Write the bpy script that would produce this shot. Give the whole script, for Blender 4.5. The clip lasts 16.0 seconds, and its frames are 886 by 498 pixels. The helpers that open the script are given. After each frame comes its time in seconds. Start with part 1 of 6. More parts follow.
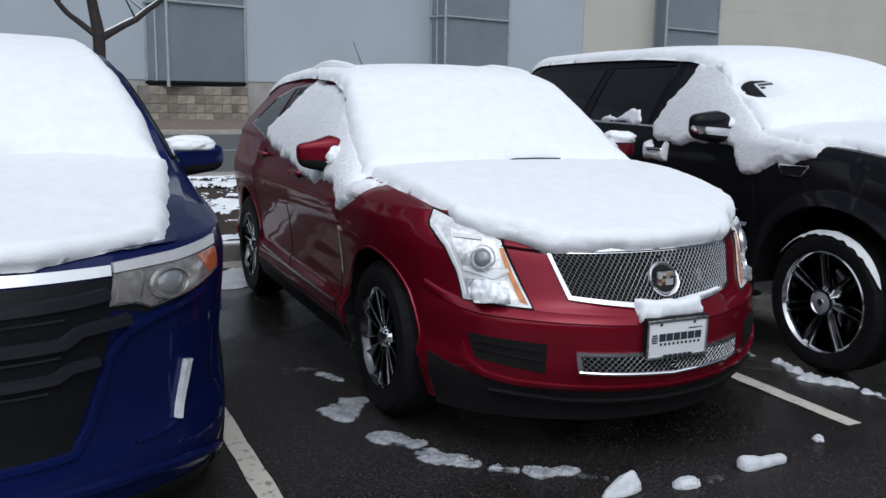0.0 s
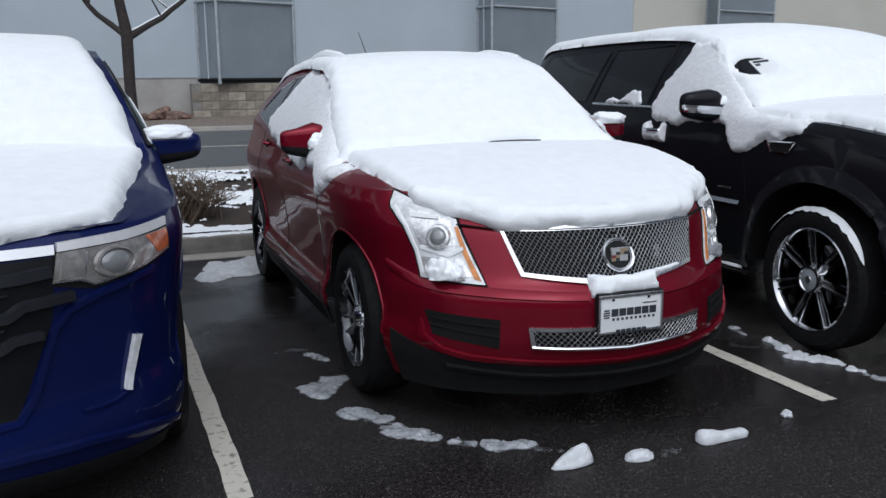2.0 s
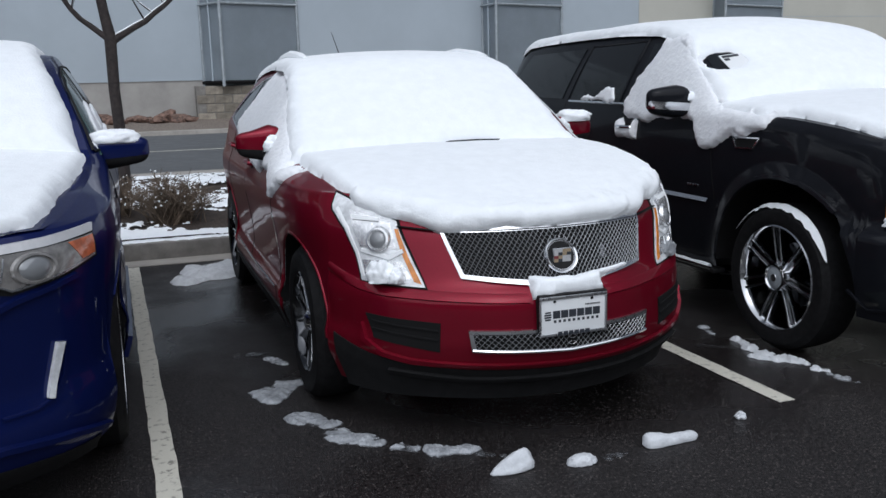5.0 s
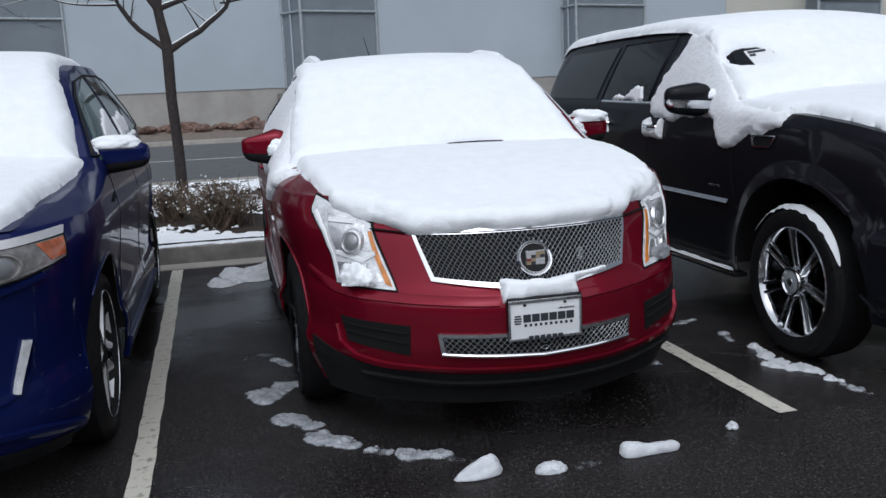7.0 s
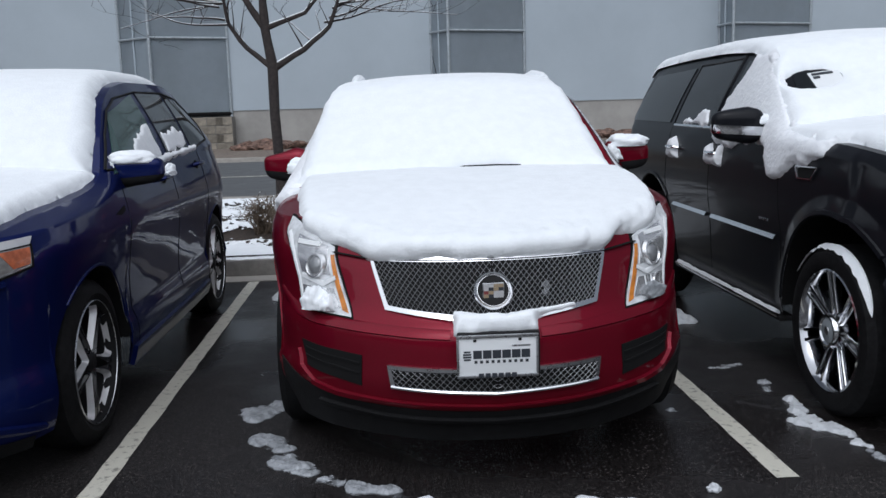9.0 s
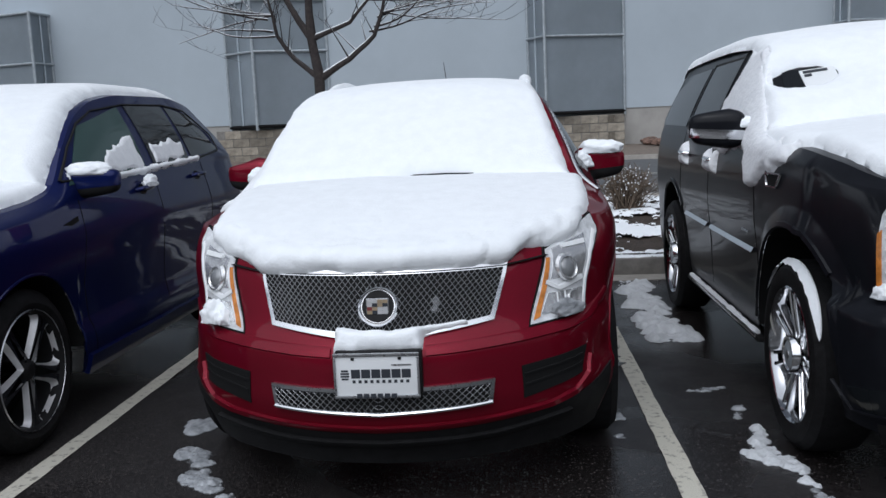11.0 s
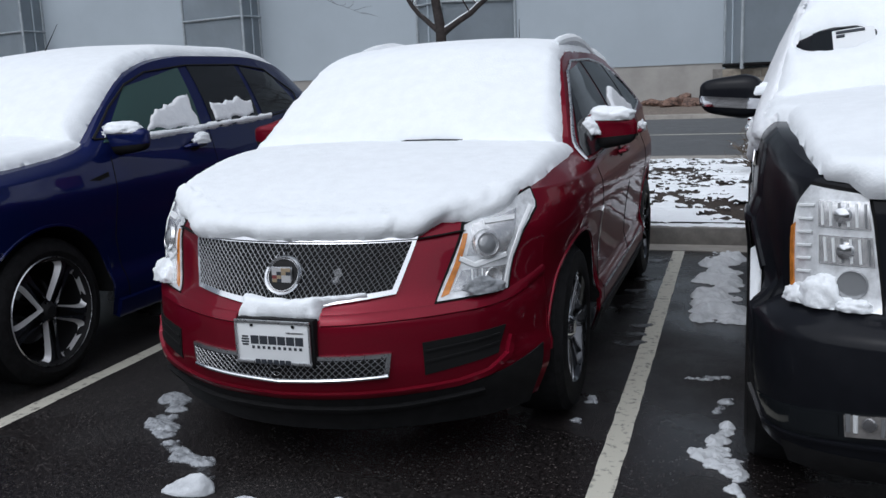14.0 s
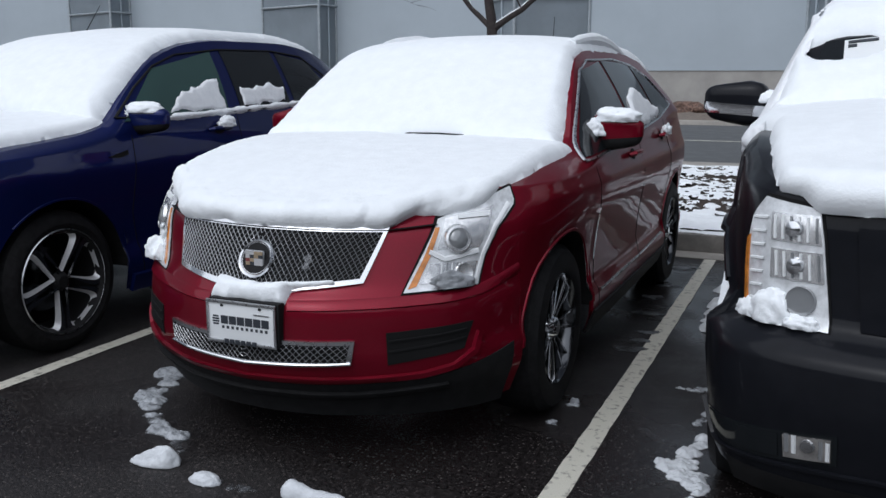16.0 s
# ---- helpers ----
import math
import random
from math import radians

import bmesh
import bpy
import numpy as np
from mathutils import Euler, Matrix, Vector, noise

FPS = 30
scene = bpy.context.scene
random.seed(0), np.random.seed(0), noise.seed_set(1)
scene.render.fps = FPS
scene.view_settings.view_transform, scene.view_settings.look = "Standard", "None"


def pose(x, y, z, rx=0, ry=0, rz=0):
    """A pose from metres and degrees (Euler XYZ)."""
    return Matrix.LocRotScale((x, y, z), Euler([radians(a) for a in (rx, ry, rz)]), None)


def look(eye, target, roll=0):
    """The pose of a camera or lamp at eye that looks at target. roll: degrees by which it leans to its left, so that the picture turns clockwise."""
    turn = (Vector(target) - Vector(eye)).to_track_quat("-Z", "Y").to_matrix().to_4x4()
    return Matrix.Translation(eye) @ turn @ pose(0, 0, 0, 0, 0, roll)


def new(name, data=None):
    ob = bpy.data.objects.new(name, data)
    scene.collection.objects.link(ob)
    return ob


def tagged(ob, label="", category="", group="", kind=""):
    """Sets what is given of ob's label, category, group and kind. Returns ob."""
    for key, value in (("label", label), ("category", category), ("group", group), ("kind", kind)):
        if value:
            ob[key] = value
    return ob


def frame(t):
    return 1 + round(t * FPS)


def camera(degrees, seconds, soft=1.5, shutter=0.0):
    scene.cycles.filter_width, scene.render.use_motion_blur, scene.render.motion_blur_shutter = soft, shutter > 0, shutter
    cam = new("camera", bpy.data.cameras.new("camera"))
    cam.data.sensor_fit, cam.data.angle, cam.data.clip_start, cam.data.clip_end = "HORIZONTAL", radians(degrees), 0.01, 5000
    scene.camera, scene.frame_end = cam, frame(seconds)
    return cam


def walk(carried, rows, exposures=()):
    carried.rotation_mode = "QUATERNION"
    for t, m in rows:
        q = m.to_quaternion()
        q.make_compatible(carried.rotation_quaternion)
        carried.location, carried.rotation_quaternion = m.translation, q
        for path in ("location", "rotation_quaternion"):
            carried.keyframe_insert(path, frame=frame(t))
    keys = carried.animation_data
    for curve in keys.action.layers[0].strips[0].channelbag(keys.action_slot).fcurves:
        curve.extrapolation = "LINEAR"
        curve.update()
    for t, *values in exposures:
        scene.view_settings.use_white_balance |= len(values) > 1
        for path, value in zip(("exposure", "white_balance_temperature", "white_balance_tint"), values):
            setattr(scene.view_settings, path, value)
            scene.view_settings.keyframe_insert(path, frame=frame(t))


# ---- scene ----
cam = camera(52.6, 16.0)
PATH = [
    (0, (-2.383, -2.992, 1.563), (-1.563, -1.202, 1.212), 1.0),
    (0.5, (-2.308, -3.019, 1.544), (-1.449, -1.241, 1.226), -0.4),
    (1, (-2.181, -3.162, 1.54), (-1.481, -1.323, 1.182), -0.6),
    (1.5, (-2.06, -3.255, 1.519), (-1.411, -1.407, 1.115), 0.8),
    (2, (-2.004, -3.262, 1.528), (-1.316, -1.421, 1.159), -0.6),
    (2.5, (-1.99, -3.262, 1.526), (-1.314, -1.417, 1.152), -1.9),
    (3, (-1.977, -3.269, 1.523), (-1.276, -1.431, 1.161), -1.7),
    (3.5, (-1.969, -3.28, 1.53), (-1.272, -1.435, 1.193), -0.5),
    (4, (-1.925, -3.264, 1.522), (-1.23, -1.424, 1.157), -1.4),
    (4.2, (-1.887, -3.24, 1.523), (-1.174, -1.407, 1.16), -1.1),
    (6.3, (-1.382, -3.479, 1.529), (-0.906, -1.573, 1.157), -2.1),
    (6.5, (-1.353, -3.478, 1.532), (-0.888, -1.563, 1.194), -2.2),
    (7, (-1.189, -3.429, 1.495), (-0.735, -1.514, 1.14), -2.5),
    (7.5, (-0.986, -3.432, 1.52), (-0.646, -1.489, 1.194), -3.6),
    (8, (-0.738, -3.474, 1.507), (-0.553, -1.514, 1.156), -1.5),
    (8.5, (-0.552, -3.475, 1.504), (-0.4, -1.509, 1.169), -2.2),
    (9, (-0.354, -3.391, 1.481), (-0.257, -1.417, 1.178), -1.7),
    (9.5, (-0.161, -3.369, 1.489), (-0.146, -1.392, 1.186), -3.6),
    (9.7, (-0.088, -3.319, 1.437), (-0.074, -1.338, 1.161), -3.7),
    (11.8, (0.907, -3.185, 1.466), (0.606, -1.229, 1.177), -1.4),
    (12, (0.98, -3.175, 1.481), (0.662, -1.226, 1.164), -1.4),
    (12.5, (1.109, -3.107, 1.462), (0.699, -1.18, 1.112), -2.8),
    (13, (1.261, -3.009, 1.477), (0.835, -1.082, 1.154), -1.2),
    (13.5, (1.439, -2.953, 1.476), (0.942, -1.046, 1.137), -2.9),
    (14, (1.629, -2.917, 1.479), (0.989, -1.058, 1.112), -2.3),
    (14.5, (1.719, -2.868, 1.475), (1.005, -1.029, 1.145), -3.3),
    (15, (1.815, -2.75, 1.471), (1.074, -0.916, 1.175), -1.9),
    (15.5, (1.892, -2.734, 1.464), (1.138, -0.904, 1.174), -1.1),
    (16, (1.987, -2.791, 1.468), (1.198, -0.992, 1.093), 0.1),
]
walk(cam, [(t, look(eye, target, roll)) for t, eye, target, roll in PATH], exposures=[(0.0, 0.22, 5850, 10), (16.0, 0.22, 5850, 10)])

# ---- world and light ----
world = bpy.data.worlds.new("world")
scene.world = world
world.use_nodes = True
wn, wl = world.node_tree.nodes, world.node_tree.links
wn.clear()
sky = wn.new("ShaderNodeTexSky")
sky.sky_type, sky.sun_disc = "NISHITA", False
sky.sun_elevation, sky.sun_rotation = radians(54), radians(194)
sky.air_density, sky.dust_density, sky.ozone_density = 1.0, 6.0, 1.5
grey = wn.new("ShaderNodeHueSaturation")
grey.inputs["Saturation"].default_value = 0.3
bgn = wn.new("ShaderNodeBackground")
bgn.inputs["Strength"].default_value = 0.06
wout = wn.new("ShaderNodeOutputWorld")
wl.new(sky.outputs[0], grey.inputs["Color"])
wl.new(grey.outputs[0], bgn.inputs["Color"])
wl.new(bgn.outputs[0], wout.inputs["Surface"])
sun = new("sun", bpy.data.lights.new("sun", "SUN"))
sun.data.energy, sun.data.angle, sun.data.color = 1.4, radians(110), (1.0, 0.985, 0.96)
sun.matrix_world = look((-2, -8, 11.2), (0, 0, 0))


# ---- materials ----
def mat(name, color, rough=0.5, metal=0.0, vary=0.0, scale=8.0, bump=0.0, bscale=60.0, coat=0.0, rvary=0.0, color2=None, spec=0.5, detail=6.0, edge=(1.0, 1.0, 1.0)):
    m = bpy.data.materials.new(name)
    m.use_nodes = True
    n, l = m.node_tree.nodes, m.node_tree.links
    b = n["Principled BSDF"]
    b.inputs["Base Color"].default_value = (*color, 1)
    b.inputs["Roughness"].default_value = rough
    b.inputs["Metallic"].default_value = metal
    b.inputs["Coat Weight"].default_value = coat
    b.inputs["Coat Roughness"].default_value = 0.03
    b.inputs["Specular IOR Level"].default_value = spec
    b.inputs["Specular Tint"].default_value = (*edge, 1)
    geo = n.new("ShaderNodeTexCoord")
    if vary or color2 or rvary:
        t = n.new("ShaderNodeTexNoise")
        t.inputs["Scale"].default_value, t.inputs["Detail"].default_value, t.inputs["Roughness"].default_value = scale, detail, 0.65
        l.new(geo.outputs["Object"], t.inputs["Vector"])
        if vary or color2:
            r = n.new("ShaderNodeValToRGB")
            c2 = color2 or tuple(c * (1 - vary) for c in color)
            c1 = color if color2 else tuple(min(1, c * (1 + vary)) for c in color)
            r.color_ramp.elements[0].position, r.color_ramp.elements[1].position = 0.36, 0.66
            r.color_ramp.elements[0].color, r.color_ramp.elements[1].color = (*c2, 1), (*c1, 1)
            l.new(t.outputs["Fac"], r.inputs["Fac"])
            l.new(r.outputs["Color"], b.inputs["Base Color"])
        if rvary:
            mr = n.new("ShaderNodeMapRange")
            mr.inputs["From Min"].default_value, mr.inputs["From Max"].default_value = 0.35, 0.65
            mr.inputs["To Min"].default_value, mr.inputs["To Max"].default_value = max(0.02, rough - rvary), min(1, rough + rvary)
            l.new(t.outputs["Fac"], mr.inputs["Value"])
            l.new(mr.outputs["Result"], b.inputs["Roughness"])
    if bump:
        t2 = n.new("ShaderNodeTexNoise")
        t2.inputs["Scale"].default_value, t2.inputs["Detail"].default_value = bscale, 4.0
        l.new(geo.outputs["Object"], t2.inputs["Vector"])
        bp = n.new("ShaderNodeBump")
        bp.inputs["Strength"].default_value, bp.inputs["Distance"].default_value = bump, 0.01
        l.new(t2.outputs["Fac"], bp.inputs["Height"])
        l.new(bp.outputs["Normal"], b.inputs["Normal"])
    return m


RED = mat("red_paint", (0.178, 0.005, 0.0175), 0.34, 0.5, coat=0.42, bump=0.05, bscale=420, vary=0.10, scale=240, spec=0.1, edge=(0.25, 0.03, 0.05))
BLUE = mat("blue_paint", (0.006, 0.012, 0.080), 0.36, 0.4, coat=0.52, bump=0.04, bscale=420, vary=0.10, scale=240, spec=0.1, edge=(0.05, 0.07, 0.25))
BLACK = mat("black_paint", (0.0088, 0.0096, 0.0125), 0.30, 0.0, coat=0.21, bump=0.02, bscale=260, vary=0.1, scale=20, spec=0.06)
CLAD = mat("black_plastic", (0.013, 0.013, 0.0138), 0.6, bump=0.15, bscale=300, vary=0.2, scale=20, spec=0.16)
# Near-black for seams and linings; also shade in openings, given as colour.
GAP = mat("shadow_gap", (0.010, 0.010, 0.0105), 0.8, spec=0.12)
CHROME = mat("chrome", (0.72, 0.73, 0.75), 0.12, 1.0, rvary=0.04, scale=30)
TRIM = mat("gloss_dark_trim", (0.012, 0.0135, 0.018), 0.24, 0.0, coat=0.7, spec=0.4)
GRILLE = mat("dark_grille_plastic", (0.0065, 0.007, 0.009), 0.4, spec=0.2, vary=0.2, scale=20)
BLADE = mat("machined_alloy", (0.66, 0.66, 0.67), 0.35, 0.4, vary=0.06, scale=30)
SATIN = mat("satin_metal", (0.55, 0.56, 0.58), 0.3, 1.0, rvary=0.08, scale=30)
RUBBER = mat("tyre_rubber", (0.012, 0.012, 0.0128), 0.6, vary=0.3, scale=30, bump=0.2, bscale=150, spec=0.10)
TINT = mat("tinted_glass", (0.010, 0.012, 0.014), 0.06, 0.0, spec=0.3, rvary=0.03, scale=6)
GREENGLASS = mat("green_glass", (0.040, 0.078, 0.072), 0.07, 0.0, spec=0.35, rvary=0.03, scale=5)
SNOW = mat("snow", (0.875, 0.905, 0.93), 0.75, vary=0.025, scale=14, bump=0.24, bscale=95, spec=0.2)
SLUSH = mat("wet_snow", (0.46, 0.48, 0.51), 0.45, color2=(0.20, 0.212, 0.225), scale=10, bump=0.3, bscale=45)
CRUST = mat("clotted_snow", (0.88, 0.90, 0.92), 0.7, color2=(0.81, 0.83, 0.86), scale=20, bump=0.6, bscale=40, spec=0.25)
def fray(m, full):
    """Let a film of slush thin out to bare asphalt where it lies lowest; full is the height at which it covers."""
    n, l = m.node_tree.nodes, m.node_tree.links
    co, xyz = n.new("ShaderNodeTexCoord"), n.new("ShaderNodeSeparateXYZ")
    l.new(co.outputs["Object"], xyz.inputs[0])
    cover = n.new("ShaderNodeMapRange")
    cover.inputs["From Min"].default_value, cover.inputs["From Max"].default_value = 0.0005, full
    l.new(xyz.outputs["Z"], cover.inputs["Value"])
    l.new(cover.outputs[0], n["Principled BSDF"].inputs["Alpha"])
    return m


THIN = mat("melting_slush", (0.17, 0.178, 0.19), 0.35, color2=(0.04, 0.04, 0.042), scale=14, bump=0.3, bscale=45)
FALLEN = mat("fallen_snow", (0.66, 0.685, 0.71), 0.7, color2=(0.54, 0.56, 0.585), scale=16, bump=0.35, bscale=60, spec=0.25)
fray(FALLEN, 0.005)
fray(SLUSH, 0.008)
fray(THIN, 0.009)


def wet_asphalt():
    """Dark tarmac with pale grit, brownish stains and smoother, wetter patches."""
    m = mat("wet_asphalt", (0.0162, 0.0140, 0.0140), 0.5, vary=0.92, scale=60, bump=0.75, bscale=150, spec=0.42)
    n, l = m.node_tree.nodes, m.node_tree.links
    b = n["Principled BSDF"]
    co = n.new("ShaderNodeTexCoord")
    base = b.inputs["Base Color"].links[0].from_socket
    grit = n.new("ShaderNodeTexVoronoi")
    grit.inputs["Scale"].default_value = 84
    l.new(co.outputs["Object"], grit.inputs["Vector"])
    pick = n.new("ShaderNodeSeparateColor")
    l.new(grit.outputs["Color"], pick.inputs["Color"])
    few = n.new("ShaderNodeMapRange")
    few.inputs["From Min"].default_value, few.inputs["From Max"].default_value = 0.58, 1.0
    l.new(pick.outputs["Red"], few.inputs["Value"])
    near = n.new("ShaderNodeMapRange")
    near.inputs["From Min"].default_value, near.inputs["From Max"].default_value = 0.42, 0.28
    l.new(grit.outputs["Distance"], near.inputs["Value"])
    mul = n.new("ShaderNodeMath")
    mul.operation = "MULTIPLY"
    l.new(few.outputs[0], mul.inputs[0])
    l.new(near.outputs[0], mul.inputs[1])
    mix = n.new("ShaderNodeMix")
    mix.data_type = "RGBA"
    l.new(mul.outputs[0], mix.inputs["Factor"])
    l.new(base, mix.inputs["A"])
    mix.inputs["B"].default_value = (0.100, 0.087, 0.082, 1)
    l.new(mix.outputs["Result"], b.inputs["Base Color"])
    wet = n.new("ShaderNodeTexNoise")
    wet.inputs["Scale"].default_value, wet.inputs["Detail"].default_value = 0.55, 5
    l.new(co.outputs["Object"], wet.inputs["Vector"])
    rg = n.new("ShaderNodeMapRange")
    rg.inputs["From Min"].default_value, rg.inputs["From Max"].default_value = 0.42, 0.58
    rg.inputs["To Min"].default_value, rg.inputs["To Max"].default_value = 0.16, 0.60
    l.new(wet.outputs["Fac"], rg.inputs["Value"])
    l.new(rg.outputs[0], b.inputs["Roughness"])
    bs = n.new("ShaderNodeMapRange")
    bs.inputs["From Min"].default_value, bs.inputs["From Max"].default_value = 0.42, 0.58
    bs.inputs["To Min"].default_value, bs.inputs["To Max"].default_value = 0.18, 0.6
    l.new(wet.outputs["Fac"], bs.inputs["Value"])
    for k in n:
        if k.type == "BUMP":
            l.new(bs.outputs[0], k.inputs["Strength"])
    return m


ASPHALT = wet_asphalt()
ROADM = mat("road_asphalt", (0.085, 0.088, 0.091), 0.6, vary=0.18, scale=3, bump=0.3, bscale=60, rvary=0.1)
LINE = mat("line_paint", (0.60, 0.58, 0.50), 0.55, color2=(0.26, 0.25, 0.215), scale=22, bump=0.3, bscale=150)
for nd in LINE.node_tree.nodes:
    if nd.type == "VALTORGB":
        nd.color_ramp.elements[0].position, nd.color_ramp.elements[1].position = 0.36, 0.45
CONC = mat("kerb_concrete", (0.20, 0.19, 0.175), 0.7, vary=0.25, scale=6, bump=0.3, bscale=90)
WALK = mat("pale_concrete", (0.33, 0.31, 0.28), 0.75, vary=0.15, scale=4, bump=0.2, bscale=60)
WALLC = mat("base_concrete", (0.34, 0.33, 0.31), 0.8, vary=0.12, scale=1.2, bump=0.15, bscale=40)
PANEL = mat("grey_metal_wall", (0.398, 0.452, 0.498), 0.5, vary=0.05, scale=0.35, spec=0.3)
BEIGE = mat("beige_metal_wall", (0.50, 0.495, 0.44), 0.55, vary=0.05, scale=0.4, spec=0.3)
BAY = mat("bay_metal", (0.41, 0.47, 0.52), 0.5, vary=0.07, scale=0.8, spec=0.3)
GALV = mat("galvanised_steel", (0.37, 0.41, 0.44), 0.45, 0.3, vary=0.15, scale=6)
BLOCK = mat("concrete_block", (0.40, 0.36, 0.29), 0.85, color2=(0.17, 0.15, 0.125), scale=2.2, bump=0.4, bscale=40)
bn, bl = BLOCK.node_tree.nodes, BLOCK.node_tree.links
rnd = bn.new("ShaderNodeObjectInfo")
tone = bn.new("ShaderNodeMapRange")
tone.inputs["To Min"].default_value, tone.inputs["To Max"].default_value = 0.62, 1.15
bl.new(rnd.outputs["Random"], tone.inputs["Value"])
shade = bn.new("ShaderNodeVectorMath")
shade.operation = "SCALE"
bl.new(bn["Principled BSDF"].inputs["Base Color"].links[0].from_socket, shade.inputs[0])
bl.new(tone.outputs[0], shade.inputs["Scale"])
bl.new(shade.outputs[0], bn["Principled BSDF"].inputs["Base Color"])
MULCH = mat("bark_mulch", (0.060, 0.042, 0.030), 0.85, color2=(0.022, 0.016, 0.013), scale=30, bump=1.0, bscale=50)
BARK = mat("tree_bark", (0.044, 0.034, 0.031), 0.8, color2=(0.018, 0.014, 0.0135), scale=22, bump=0.8, bscale=50)
TWIG = mat("dry_twig", (0.14, 0.105, 0.075), 0.8, vary=0.4, scale=9)
ROCK = mat("red_rock", (0.150, 0.092, 0.070), 0.8, vary=0.75, scale=3, bump=0.5, bscale=25)
GRAVEL = mat("verge_gravel", (0.17, 0.14, 0.115), 0.85, vary=0.4, scale=12, bump=0.8, bscale=30)
LENS = mat("clear_lamp_lens", (0.73, 0.75, 0.77), 0.2, 0.12, coat=1.0, vary=0.22, scale=22)
SMOKE = mat("aged_lamp_lens", (0.27, 0.26, 0.25), 0.13, 0.3, coat=1.0, vary=0.3, scale=22)
WHEELC = mat("wheel_chrome", (0.44, 0.45, 0.47), 0.12, 1.0, rvary=0.04, scale=30)
WHEELD = mat("smoked_chrome", (0.085, 0.088, 0.094), 0.14, 1.0, rvary=0.04, scale=30)
WIRE = mat("grille_wire", (0.60, 0.61, 0.63), 0.3, 0.7)
REFLECT = mat("lamp_reflector", (0.84, 0.85, 0.87), 0.26, 0.8, vary=0.2, scale=40)
LAMPDARK = mat("projector_lens", (0.24, 0.25, 0.26), 0.10, 0.2, coat=1.0)
AMBER = mat("amber_lens", (0.62, 0.22, 0.035), 0.25, coat=0.8, vary=0.25, scale=30)
AMBERR = mat("orange_lens", (0.50, 0.13, 0.05), 0.25, coat=0.8, vary=0.35, scale=25)
PLATEW = mat("plate_white", (0.78, 0.80, 0.81), 0.4)
INK = mat("plate_ink", (0.03, 0.035, 0.045), 0.5)
GOLD = mat("badge_gold", (0.42, 0.33, 0.22), 0.35, 0.3)
WINE = mat("badge_red", (0.20, 0.05, 0.05), 0.3)


# ---- mesh helpers ----
def obj(name, verts, faces, m, parent=None, label="", smooth=True, flat_angle=None):
    me = bpy.data.meshes.new(name)
    me.from_pydata([tuple(map(float, v)) for v in verts], [], [tuple(f) for f in faces])
    me.update()
    if m:
        me.materials.append(m)
    if smooth:
        me.polygons.foreach_set("use_smooth", [True] * len(me.polygons))
        if flat_angle:
            me.set_sharp_from_angle(angle=radians(flat_angle))
    ob = new(name, me)
    ob.parent = parent
    if label:
        tagged(ob, label)
    return ob


def part(name, bm, m, parent=None, label="", smooth=True, flat_angle=35):
    bmesh.ops.recalc_face_normals(bm, faces=bm.faces)
    me = bpy.data.meshes.new(name)
    bm.to_mesh(me)
    bm.free()
    me.materials.append(m)
    if smooth:
        me.polygons.foreach_set("use_smooth", [True] * len(me.polygons))
        me.set_sharp_from_angle(angle=radians(flat_angle))
    ob = new(name, me)
    ob.parent = parent
    if label:
        tagged(ob, label)
    return ob


def thing(name, m=None, label="", category="", group="", kind=""):
    e = new(name)
    e.empty_display_size = 0.2
    e.matrix_basis = m or Matrix.Identity(4)
    return tagged(e, label, category, group, kind)


def box_bm(x0, x1, y0, y1, z0, z1, bevel=0.0, bm=None):
    bm = bm or bmesh.new()
    r = bmesh.ops.create_cube(bm, size=1.0, matrix=Matrix.LocRotScale(((x0 + x1) / 2, (y0 + y1) / 2, (z0 + z1) / 2), None, (x1 - x0, y1 - y0, z1 - z0)))
    if bevel:
        es = list({e for v in r["verts"] for e in v.link_edges})
        bmesh.ops.bevel(bm, geom=es, offset=bevel, segments=2, affect="EDGES", profile=0.6)
    return bm


def tube_bm(points, radii, seg=8, bm=None, cap=True):
    bm = bm or bmesh.new()
    rings = []
    n = len(points)
    for i, p in enumerate(points):
        p = Vector(p)
        d = (Vector(points[min(i + 1, n - 1)]) - Vector(points[max(i - 1, 0)])).normalized()
        a = d.cross(Vector((0.13, 0.21, 0.97))).normalized() if abs(d.z) < 0.98 else d.cross(Vector((1, 0.1, 0))).normalized()
        b = d.cross(a)
        r = radii[i] if hasattr(radii, "__len__") else radii
        rings.append([bm.verts.new(p + r * (math.cos(2 * math.pi * k / seg) * a + math.sin(2 * math.pi * k / seg) * b)) for k in range(seg)])
    for r0, r1 in zip(rings, rings[1:]):
        for k in range(seg):
            bm.faces.new((r0[k], r0[(k + 1) % seg], r1[(k + 1) % seg], r1[k]))
    if cap:
        bm.faces.new(rings[0][::-1])
        bm.faces.new(rings[-1])
    return bm


